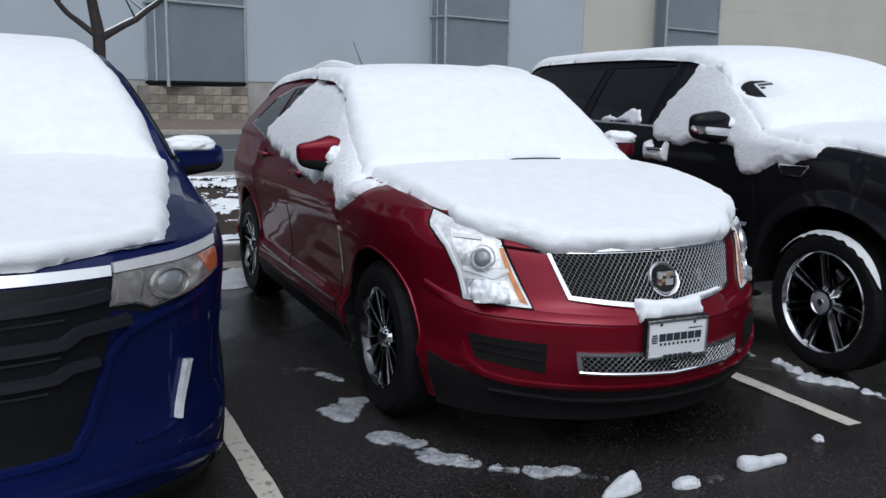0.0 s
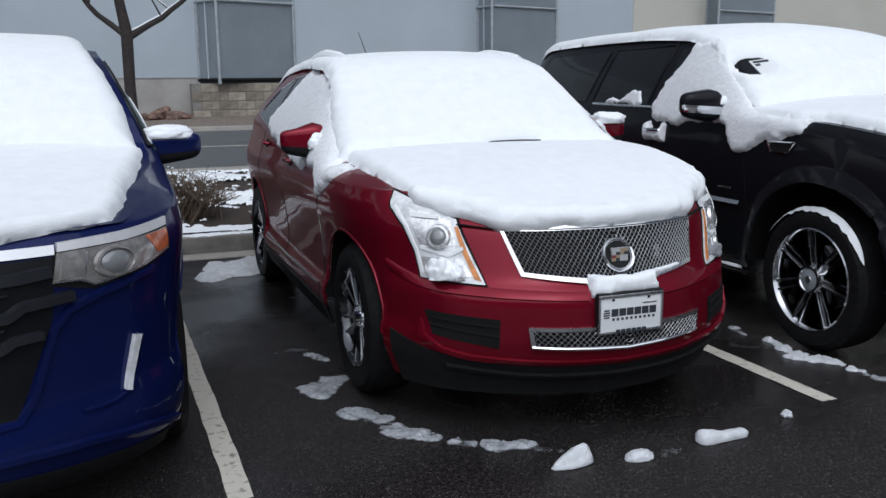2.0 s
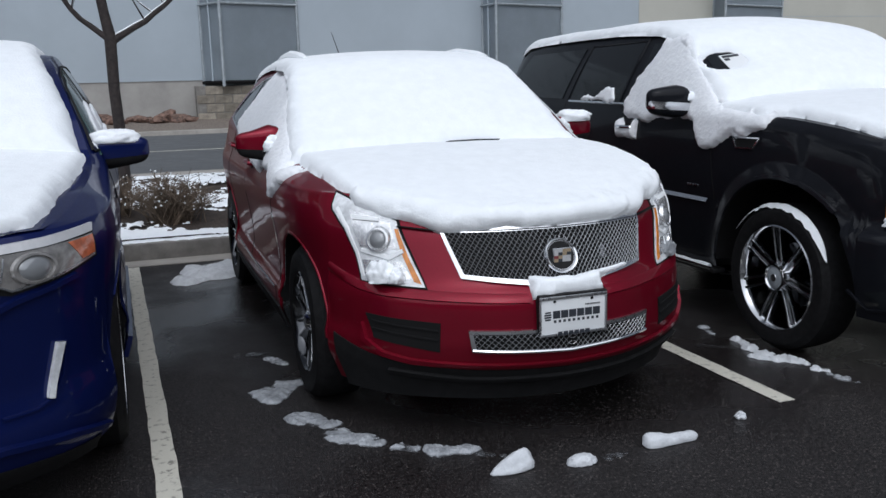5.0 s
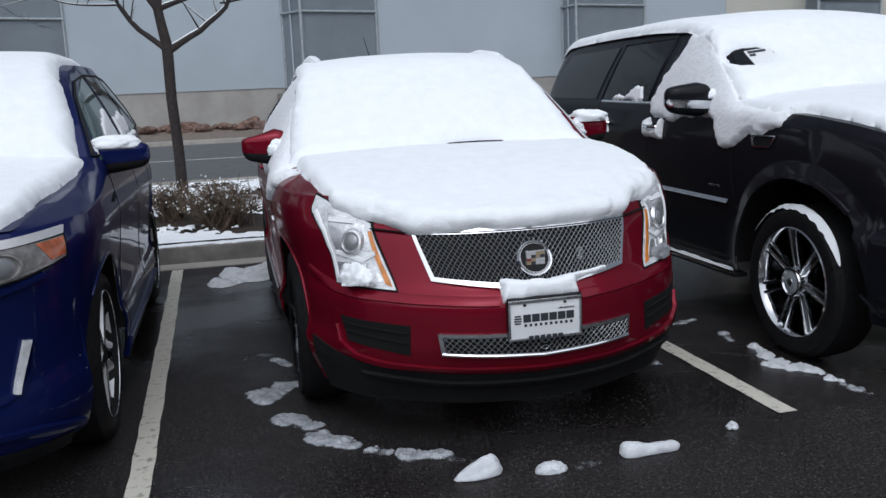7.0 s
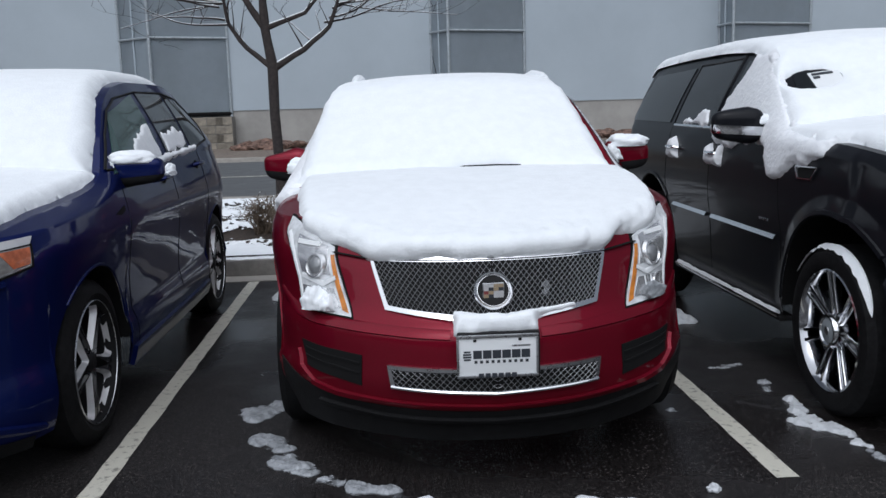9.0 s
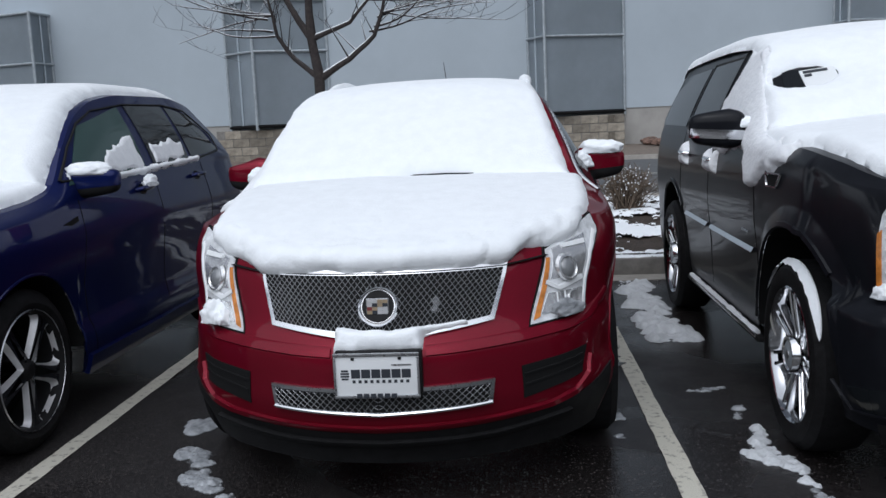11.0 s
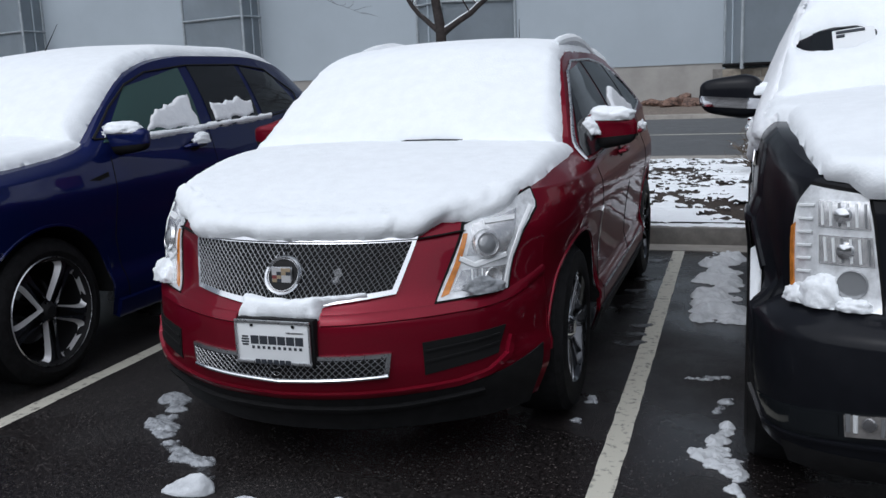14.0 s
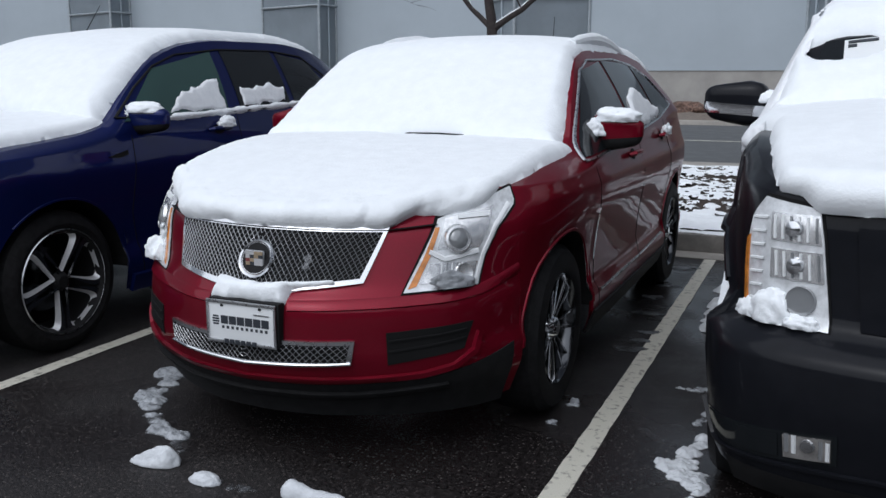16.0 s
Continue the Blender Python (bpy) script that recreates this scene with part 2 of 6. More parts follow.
def curve(*pts):
    """A smooth curve through (x, y) points, with no overshoot, flat beyond the ends."""
    xs, ys = np.array([p[0] for p in pts], float), np.array([p[1] for p in pts], float)
    h, s = np.diff(xs), np.diff(ys) / np.diff(xs)
    m = np.zeros(len(xs))
    for i in range(1, len(xs) - 1):
        if s[i - 1] * s[i] > 0:
            w1, w2 = 2 * h[i] + h[i - 1], h[i] + 2 * h[i - 1]
            m[i] = (w1 + w2) / (w1 / s[i - 1] + w2 / s[i])
    m[0], m[-1] = s[0], s[-1]

    def f(x):
        x = np.clip(x, xs[0], xs[-1])
        i = np.clip(np.searchsorted(xs, x) - 1, 0, len(h) - 1)
        t = (x - xs[i]) / h[i]
        return (1 + 2 * t) * (1 - t) ** 2 * ys[i] + t * (1 - t) ** 2 * h[i] * m[i] + t * t * (3 - 2 * t) * ys[i + 1] + t * t * (t - 1) * h[i] * m[i + 1]
    return f


def grid_faces(nu, nv, flip=False):
    f = []
    for i in range(nu - 1):
        for j in range(nv - 1):
            a, b, c, d = i * nv + j, (i + 1) * nv + j, (i + 1) * nv + j + 1, i * nv + j + 1
            f.append((a, d, c, b) if flip else (a, b, c, d))
    return f


def sd_poly(px, py, poly):
    """Signed distance to a polygon, positive inside."""
    d = np.full(px.shape, 1e9)
    inside = np.zeros(px.shape, bool)
    n = len(poly)
    for i in range(n):
        x0, y0 = poly[i]
        x1, y1 = poly[(i + 1) % n]
        ex, ey = x1 - x0, y1 - y0
        t = np.clip(((px - x0) * ex + (py - y0) * ey) / (ex * ex + ey * ey + 1e-12), 0, 1)
        d = np.minimum(d, np.hypot(px - x0 - t * ex, py - y0 - t * ey))
        cr = ((y0 > py) != (y1 > py)) & (px < (x1 - x0) * (py - y0) / (y1 - y0 + 1e-12) + x0)
        inside ^= cr
    return np.where(inside, d, -d)


def noise_at(a, scale, seed=0.0, octaves=3):
    """Fractal noise at an array of points."""
    flat = a.reshape(-1, 3)
    out = np.array([noise.fractal(Vector(p * scale) + Vector((seed, seed * 0.7, 3.1)), 1.0, 2.0, octaves) for p in flat])
    return out.reshape(a.shape[:-1])


def snow_patch(name, surf, a0, a1, b0, b1, step, poly, thick, parent, label, rough=0.02, seed=0.0, lift=None, ragged=0.03, m=None, freq=2.2, dent=None, out=(0, 0, 1), hole=None, lean=0.0, rim_w=1.0):
    """A layer of snow over the surface surf(a, b), inside a polygon of its parameters (metres), with a rounded, ragged rim."""
    na, nb = int((a1 - a0) / step) + 2, int((b1 - b0) / step) + 2
    A, B = np.meshgrid(np.linspace(a0, a1, na), np.linspace(b0, b1, nb), indexing="ij")
    P = surf(A, B)
    e = 0.01
    N = np.cross(surf(A + e, B) - surf(A - e, B), surf(A, B + e) - surf(A, B - e))
    N /= np.linalg.norm(N, axis=-1, keepdims=True) + 1e-9
    if np.sum(N * np.array(out)) < 0:
        N = -N
    if lift is not None:
        N = N + np.array(lift)
        N /= np.linalg.norm(N, axis=-1, keepdims=True)
    sd = sd_poly(A, B, poly)
    if hole:
        sd = np.minimum(sd, (np.sqrt(((A - hole[0]) / hole[2]) ** 2 + ((B - hole[1]) / hole[3]) ** 2) - 1) * 0.7 * min(hole[2], hole[3]))
    sd = sd + ragged * noise_at(P, 9.0, seed, 4)
    # draw the rim's outer vertices onto the contour
    ga, gb = np.gradient(sd, (a1 - a0) / (na - 1), (b1 - b0) / (nb - 1))
    g2 = ga ** 2 + gb ** 2 + 0.05
    rim = (sd < 0) & (sd > -1.6 * step)
    A2, B2 = np.where(rim, A - sd * ga / g2, A), np.where(rim, B - sd * gb / g2, B)
    P = surf(A2, B2)
    T = thick * (1 + 0.07 * noise_at(P, freq, seed + 5, 2))
    if dent is not None:
        T = T * dent(A, B)
    q = np.clip(sd / (T * rim_w + 1e-4), 0, 1)
    H = T * np.maximum(0, 1 - (1 - q) ** 2) ** 0.7 + (rough(A, B) if callable(rough) else rough) * noise_at(P, 30.0 if callable(rough) else 22.0, seed + 9, 3) * np.clip(1.04 - q, 0.55 if callable(rough) else 0.0, 1.0) * np.clip(q * 3, 0, 1) - 0.010
    keep = (sd > -1.5 * step) & (T > 0.003)
    V = P + N * H[..., None]
    V[..., 1] -= lean * np.clip(H, 0, 1) * np.exp(-(A / 0.15) ** 2)
    ids = -np.ones(keep.shape, int)
    ids[keep] = np.arange(keep.sum())
    faces = []
    for i in range(na - 1):
        for j in range(nb - 1):
            q4 = (ids[i, j], ids[i, j + 1], ids[i + 1, j + 1], ids[i + 1, j])
            if min(q4) >= 0:
                faces.append(q4)
    return obj(name, V[keep], faces, m or SNOW, parent, label)


# ---- ground, road, building ----
def strip(name, ys, zs, x0, x1, m, nx=2, **tags):
    xs = np.linspace(x0, x1, nx)
    v = [(x, y, z) for y, z in zip(ys, zs) for x in xs]
    ob = obj(name, v, grid_faces(len(ys), nx, True), m, None, smooth=False)
    return tagged(ob, **tags)


strip("ground", [-2000, -60, -3, 5.04, 5.06, 11.2, 21.0, 27, 60, 2000], [0, 0, 0, 0, -0.06, 0.0, 0.20, 0.25, 0.3, 0.3], -2000, 2000, ASPHALT,
      label="wet dark asphalt of a parking lot with scattered slush", category="ground", kind="structure")


def solid(name, x0, x1, y0, y1, z0, z1, m, bevel=0.0, parent=None, **tags):
    ob = part(name, box_bm(x0, x1, y0, y1, z0, z1, bevel), m, parent)
    return tagged(ob, **tags)


kerb = thing("kerb", None, "low grey concrete kerb with a thin line of snow on top", "kerb", kind="structure")
for i in range(-11, 12):
    solid("kerb_stone", i * 2.4 - 0.35, i * 2.4 + 2.043, 5.0, 5.16, -0.05, 0.155, CONC, 0.018, kerb)
solid("gutter", -28, 28, 4.72, 4.998, -0.05, 0.006, WALK, 0.0, None, label="pale concrete gutter strip along the kerb", category="gutter", kind="structure")

# planting bed
bx, by = np.meshgrid(np.linspace(-26, 26, 261), np.linspace(5.15, 10.9, 40), indexing="ij")
BEDZ = curve((5.1, 0.13), (5.6, 0.17), (7.5, 0.26), (9.5, 0.26), (11, 0.16))
bz = BEDZ(by)
bv = np.stack([bx, by, bz], -1)
bv[..., 2] += 0.03 * noise_at(bv, 2.2, 4.0, 3) * np.clip((by - 5.15) * 4, 0, 1)
tagged(obj("planting_bed", bv.reshape(-1, 3), grid_faces(261, 40), MULCH, None, smooth=True), "dark bark mulch bed between the lot and the road", "planting bed", kind="structure")
solid("pavement", -60, 60, 10.9, 11.9, -0.1, 0.165, WALK, 0.01, None, label="narrow pale concrete path beside the road", category="pavement", kind="structure")
strip("road", [11.9, 21.5], [0.13, 0.27], -60, 60, ROADM, label="damp grey asphalt road behind the parking bed", category="road", kind="structure")
strip("lane_line", [16.4, 16.52], [0.2, 0.202], -60, 60, LINE, label="thin worn white line painted along the road", category="road marking", kind="structure")
solid("far_kerb", -60, 60, 21.5, 21.75, 0.05, 0.385, WALK, 0.02, None, label="pale concrete kerb on the far side of the road", category="kerb", kind="structure")
strip("verge", [21.75, 24.0, 26.0], [0.37, 0.46, 0.55], -60, 60, GRAVEL, label="brown gravel verge under the warehouse wall", category="verge", kind="structure")

# parking lines, slightly skewed to the cars
def parking_line(x, skew):
    bm = bmesh.new()
    n = 60
    L = [-0.08 + i * (4.78 / n) for i in range(n + 1)]
    vs = []
    for i, y in enumerate(L):
        c = x + skew * y
        j = 0.006
        vs.append([bm.verts.new((c + s * (0.047 + j * noise.noise(Vector((y * 7, s, x)))), y, 0.004)) for s in (-1, 1)])
    for a, b in zip(vs, vs[1:]):
        bm.faces.new((a[0], a[1], b[1], b[0]))
    tagged(part("parking_line", bm, LINE), "worn white parking line on wet asphalt", "parking line", "parking lines", kind="structure")


for k in range(-2, 4):
    parking_line(-1.625 + 2.78 * k, -0.012)

# building
wall_y = 26.0
solid("building_base", -70, 70, wall_y, wall_y + 0.4, 0.1, 1.7, WALLC, 0.0, None, label="low grey concrete base wall of the warehouse", category="wall", kind="structure")
warehouse = thing("warehouse", None, "large warehouse clad in pale grey metal sheets", "building", kind="structure")
edges = [-70, 16.45, 70]
for a, b in zip(edges, edges[1:]):
    solid("wall_panel", a + 0.006, b - 0.006, wall_y - 0.03, wall_y + 0.4, 1.7, 11, BEIGE if a > 16 else PANEL, 0.0, warehouse)
solid("roof", -70.2, 70.2, wall_y - 0.1, wall_y + 25, 11.0, 11.3, PANEL, 0.0, warehouse)
solid("back_wall", -70, 70, wall_y + 24.5, wall_y + 25, 0.1, 11, PANEL, 0.0, warehouse)
for s in (-1, 1):
    solid("side_wall", 70 * s - 0.2, 70 * s + 0.2, wall_y + 0.4, wall_y + 24.5, 0.1, 11, PANEL, 0.0, warehouse)


def bay(x_wall, x_corner, x_end):
    """An angled bay standing out from the wall: two panels meeting at a corner post, framed in steel."""
    f = thing("wall_bay", None, "angled grey metal bay with steel frame and cross bar", "wall bay", "wall bays")
    y, yc, z0, z1 = wall_y - 0.03, wall_y - 0.95, 1.62, 5.56
    ends = ((x_wall, y), (x_corner, yc), (x_end, y))
    for name, (a, b) in (("side_panel", ends[:2]), ("front_panel", ends[1:])):
        bm = bmesh.new()
        v = [bm.verts.new(p) for p in ((*a, z0), (*b, z0), (*b, z1), (*a, z1))]
        fc = bm.faces.new(v)
        bmesh.ops.solidify(bm, geom=[fc], thickness=0.02)
        part(name, bm, BAY, f)
        d = Vector((b[0] - a[0], b[1] - a[1], 0)).normalized()
        n = Vector((d.y, -d.x, 0)) * (1 if Vector((d.y, -d.x, 0)).y < 0 else -1)
        for z, r in ((z1, 0.045), (3.97, 0.040)):
            part("cross_bar", tube_bm([Vector((*a, z)) + n * 0.04, Vector((*b, z)) + n * 0.04], r, 8), GALV, f)
        # A dark tube stands in for the shade under the panel.
        part("sill_shade", tube_bm([Vector((*a, z0)) + n * 0.02, Vector((*b, z0)) + n * 0.02], 0.06, 6), GAP, f)
        m = Vector(((a[0] + b[0]) / 2, (a[1] + b[1]) / 2, 0)) + n * 0.03
        if name == "side_panel":
            part("post", tube_bm([m + Vector((0, 0, z0)), m + Vector((0, 0, z1))], 0.03, 6), BAY, f)
    bm = bmesh.new()
    bm.faces.new([bm.verts.new((*p, z1 + 0.01)) for p in ends])
    part("cover", bm, BAY, f)
    for (x, yy), r in zip(ends, (0.045, 0.055, 0.045)):
        part("post", tube_bm([(x, yy - 0.03, 1.5), (x, yy - 0.03, z1 + 0.05)], r, 8), GALV, f)
    return f


BAYS = [(-24.25, -24.4, -27.45), (-14.82, -14.96, -17.95), (-8.9, -7.75, -5.55), (0.9, 1.40, 3.9), (10.28, 10.40, 13.3), (19.66, 19.5, 22.8)]
for b in BAYS:
    bay(*b)
win = thing("window_1", None, "dark high window with a slim mullion in the wall", "window", "", "structure")
part("window_frame", box_bm(-27.95, -25.45, wall_y - 0.06, wall_y - 0.031, 6.28, 7.45, 0.01), GALV, win)
for x0, x1 in ((-27.88, -26.74), (-26.66, -25.52)):
    part("pane", box_bm(x0, x1, wall_y - 0.075, wall_y - 0.062, 6.35, 7.38), TINT, win)


# glazed entrance in the beige wall
ent = thing("window_2", None, "glazed entrance with silver frames and two paper notices", "entrance", "", "structure")
wy = wall_y - 0.031
part("lower_glazing", box_bm(32.5, 38.2, wy - 0.02, wy - 0.001, 1.0, 4.33), TINT, ent)
part("upper_glazing", box_bm(32.5, 38.2, wy - 0.02, wy - 0.001, 4.33, 5.6), GREENGLASS, ent)
for x in (32.5, 33.31, 34.75, 36.2, 38.2):
    part("mullion", box_bm(x - 0.05, x + 0.05, wy - 0.09, wy - 0.021, 1.0, 5.6, 0.008), GALV, ent)
for z in (1.0, 4.33, 5.6):
    part("transom", box_bm(32.46, 38.24, wy - 0.10, wy - 0.021, z - 0.05, z + 0.05, 0.008), GALV, ent)
part("door_rail", box_bm(32.55, 33.26, wy - 0.08, wy - 0.021, 3.74, 3.92, 0.008), PANEL, ent)
part("door_stile", box_bm(33.08, 33.26, wy - 0.078, wy - 0.021, 1.05, 3.74, 0.008), PANEL, ent)
for z in (4.02, 3.45):
    part("notice", box_bm(32.86, 33.02, wy - 0.024, wy - 0.0205, z, z + 0.22), PLATEW, ent)
for z in (3.62, 4.86):
    part("panel_joint", box_bm(22.9, 32.4, wy - 0.004, wy - 0.001, z - 0.008, z + 0.008), BAY, warehouse)


# ---- car building ----
def catmull(pts, per=14):
    """A smooth line through the points of a plan."""
    P = np.array(pts, float)
    P = np.vstack([2 * P[0] - P[1], P, 2 * P[-1] - P[-2]])
    out = []
    for i in range(1, len(P) - 2):
        for k in range(per):
            t = k / per
            out.append(0.5 * (2 * P[i] + (P[i + 1] - P[i - 1]) * t + (2 * P[i - 1] - 5 * P[i] + 4 * P[i + 1] - P[i + 2]) * t * t + (3 * P[i] - P[i - 1] - 3 * P[i + 1] + P[i + 2]) * t ** 3))
    out.append(P[-2])
    return np.array(out)


class Body:
    """A car's outer skin: a belt wrapped round its plan, a shoulder and glass side above it, and a top."""

    def __init__(s, plan, front, side, rear, zt, wt, ze, crown, sill, axles, arch_r, axle_z, bulge=0.02, flare=None):
        s.front, s.side, s.rear, s.zt, s.wt, s.ze, s.crown, s.sill = front, side, rear, zt, wt, ze, crown, sill
        s.axles, s.arch_r, s.axle_z, s.bulge = axles, arch_r, axle_z, bulge
        s.flare = flare or (lambda y, z: 0.0)
        p = catmull(plan)
        d = np.hypot(*np.diff(p, axis=0).T)
        u = np.concatenate([[0], np.cumsum(d)])
        s.U = np.linspace(0, u[-1], 900)
        s.X, s.Y = np.interp(s.U, u, p[:, 0]), np.interp(s.U, u, p[:, 1])
        tx, ty = np.gradient(s.X, s.U), np.gradient(s.Y, s.U)
        k = np.ones(9) / 9
        nx, ny = ty, -tx
        nx, ny = np.convolve(np.pad(nx, 4, mode="edge"), k, "valid"), np.convolve(np.pad(ny, 4, mode="edge"), k, "valid")
        nx[0], nx[-1] = 0, 0
        ln = np.hypot(nx, ny)
        s.NX, s.NY = nx / ln, ny / ln
        i = np.argmax(s.X)
        edge = s.belt(s.U[:i], s.zt(s.Y[:i]))
        s.fx, s.fy = np.maximum.accumulate(edge[:, 0]), edge[:, 1]

    def belt(s, u, z, off=0.0):
        a = np.abs(u)
        x, y = np.interp(a, s.U, s.X), np.interp(a, s.U, s.Y)
        nx, ny = np.interp(a, s.U, s.NX), np.interp(a, s.U, s.NY)
        wf = np.clip(-ny, 0, 1) ** 1.5
        wr = np.clip(ny, 0, 1) ** 1.5
        o = wf * s.front(z) + wr * s.rear(z) + np.clip(1 - wf - wr, 0, 1) * s.side(z) + np.clip(1 - wf - wr, 0, 1) * s.flare(y, z) + off
        return np.stack([np.sign(u) * (x + nx * o) + (u == 0) * 0.0, y + ny * o, z + 0 * x], -1)

    def u_at(s, y):
        """Arc length at which the plan's side reaches y."""
        return np.interp(y, s.Y, s.U)

    def prow(s, x):
        return np.interp(np.abs(x), s.fx, s.fy)

    def top(s, a, b):
        y = a + s.prow(b) * np.clip(1 - a / 0.9, 0, 1)
        w = s.wt(y)
        v = np.abs(b) / w
        y = y - 0.5 * np.minimum(a, 0)
        z = s.ze(y) + 0.8 * np.minimum(a, 0) * np.clip((0.64 - np.abs(b)) / 0.16, 0.8, 1) + s.crown(y) * np.where(v < 1, 1 - v ** 2, -2.2 * (v - 1))
        return np.stack([b, y, z], -1)

    def side_x(s, y, z):
        u = s.u_at(y)
        zt = s.zt(y)
        low = s.belt(u, np.minimum(z, zt))[..., 0]
        ze, wt = s.ze(y), s.wt(y)
        t = np.clip((z - zt) / np.maximum(ze - zt, 0.02), 0, 1)
        return np.where(z <= zt, low, low + (wt - low) * t + s.bulge * np.sin(np.pi * t))

    def side_surf(s, sg, off=0.0):
        """The side as a surface of (y, z), for one side of the car."""
        def f(y, z):
            x = s.side_x(y, z)
            e = 0.01
            dx_dz = (s.side_x(y, z + e) - s.side_x(y, z - e)) / (2 * e)
            n = 1 / np.sqrt(1 + dx_dz ** 2)
            return np.stack([sg * (x + off * n), y, z - off * n * dx_dz * 1.0], -1)
        return f

    def shell(s, paint, parent, nz=36):
        ys_extra = []
        for ya in s.axles:
            ys_extra += [ya - s.arch_r - 0.001, ya - s.arch_r + 0.001, ya + s.arch_r - 0.001, ya + s.arch_r + 0.001]
            ys_extra += [ya + s.arch_r * math.cos(t) for t in np.linspace(0.1, math.pi - 0.1, 22)]
        us = sorted(set(np.round(np.concatenate([np.linspace(0, s.U[-1], 110), s.u_at(np.array(ys_extra))]), 4)))
        verts, n = [], len(us)
        for sg in (1, -1):
            for u in us:
                y = float(np.interp(u, s.U, s.Y))
                zb = float(s.sill(y))
                for ya in s.axles:
                    dy = abs(y - ya)
                    if dy < s.arch_r and u > 0.5:
                        zb = max(zb, s.axle_z + math.sqrt(max(0, s.arch_r ** 2 - dy * dy)))
                zt = max(float(s.zt(y)), zb + 0.02)
                for z in np.linspace(zb, zt, nz):
                    verts.append(s.belt(np.array(u), np.array(z)) * np.array([sg, 1, 1]))
                low = verts[-1]
                ny = float(np.clip(-np.interp(u, s.U, s.NY), 0, 1))
                yu = y if y > 1.0 else low[1] + 0.03 * ny
                w = float(s.wt(yu))
                xu = min(abs(low[0]) * 0.97, w) if y < 1.0 else w
                up = np.array([sg * xu, yu, float(s.ze(yu) + s.crown(yu) * (1 - (xu / w) ** 2))])
                for t in np.linspace(0.14, 1, 7):
                    q = low + (up - low) * t
                    q[0] += sg * s.bulge * math.sin(math.pi * t) * min(1.0, max(0.0, (y - 0.55) / 0.3))
                    verts.append(q)
        m = nz + 7
        faces = grid_faces(n, m)
        faces += [tuple(i + n * m for i in f[::-1]) for f in faces]
        ob = obj("body", verts, faces, paint, parent, flat_angle=62)
        # top skin
        ymax = s.Y.max()
        A = np.linspace(0.0, ymax - 0.02, 120)
        V = np.linspace(-1, 1, 31)
        rows = []
        for a in A:
            w = float(s.wt(a))
            for _ in range(25):
                w = 0.5 * w + 0.5 * float(s.wt(a + s.prow(w) * max(0, 1 - a / 0.9)))
            rows.append([s.top(np.array(a), np.array(v * w)) for v in V])
        g = np.array(rows)
        obj("upper_body", g.reshape(-1, 3), grid_faces(120, 31, True), paint, parent)
        return ob


def patch(name, f, corners, m, parent, n=10, k=6, off=0.0, depth=0.012, label=""):
    """A slightly raised four-sided piece on the surface f(a, b, off); corners run round it."""
    c = [np.array(p, float) for p in corners]
    g = []
    for i in range(n + 1):
        s = i / n
        for j in range(k + 1):
            t = j / k
            a, b = (c[0] * (1 - s) + c[1] * s) * (1 - t) + (c[3] * (1 - s) + c[2] * s) * t
            g.append(f(np.array(a), np.array(b), off))
    verts = list(g)
    faces = grid_faces(n + 1, k + 1)
    rim = [(i, 0) for i in range(n + 1)] + [(n, j) for j in range(1, k + 1)] + [(i, k) for i in range(n - 1, -1, -1)] + [(0, j) for j in range(k - 1, 0, -1)]
    base = len(verts)
    for i, j in rim:
        s, t = i / n, j / k
        a, b = (c[0] * (1 - s) + c[1] * s) * (1 - t) + (c[3] * (1 - s) + c[2] * s) * t
        verts.append(f(np.array(a), np.array(b), off - depth))
    for q in range(len(rim)):
        r = (q + 1) % len(rim)
        faces.append((rim[q][0] * (k + 1) + rim[q][1], base + q, base + r, rim[r][0] * (k + 1) + rim[r][1]))
    ob = obj(name, verts, faces, m, parent, label, flat_angle=30)
    bm = bmesh.new()
    bm.from_mesh(ob.data)
    bmesh.ops.recalc_face_normals(bm, faces=bm.faces)
    bm.to_mesh(ob.data)
    bm.free()
    return ob


def band(name, f, A, B, m, parent, n=14, k=8, off=0.0, depth=0.012, label=""):
    """A raised piece of the surface between two lines A and B."""
    def along(L, s):
        L = np.array(L, float)
        d = np.concatenate([[0], np.cumsum(np.hypot(*np.diff(L, axis=0).T))])
        return np.array([np.interp(s * d[-1], d, L[:, 0]), np.interp(s * d[-1], d, L[:, 1])])
    verts, faces = [], grid_faces(n + 1, k + 1)
    at = lambda i, j, o: f(*[np.array(c) for c in along(A, i / n) * (1 - j / k) + along(B, i / n) * j / k], o)
    verts = [at(i, j, off) for i in range(n + 1) for j in range(k + 1)]
    rim = [(i, 0) for i in range(n + 1)] + [(n, j) for j in range(1, k + 1)] + [(i, k) for i in range(n - 1, -1, -1)] + [(0, j) for j in range(k - 1, 0, -1)]
    base = len(verts)
    verts += [at(i, j, off - depth) for i, j in rim]
    for q in range(len(rim)):
        r = (q + 1) % len(rim)
        faces.append((rim[q][0] * (k + 1) + rim[q][1], base + q, base + r, rim[r][0] * (k + 1) + rim[r][1]))
    return obj(name, verts, faces, m, parent, label, flat_angle=30)


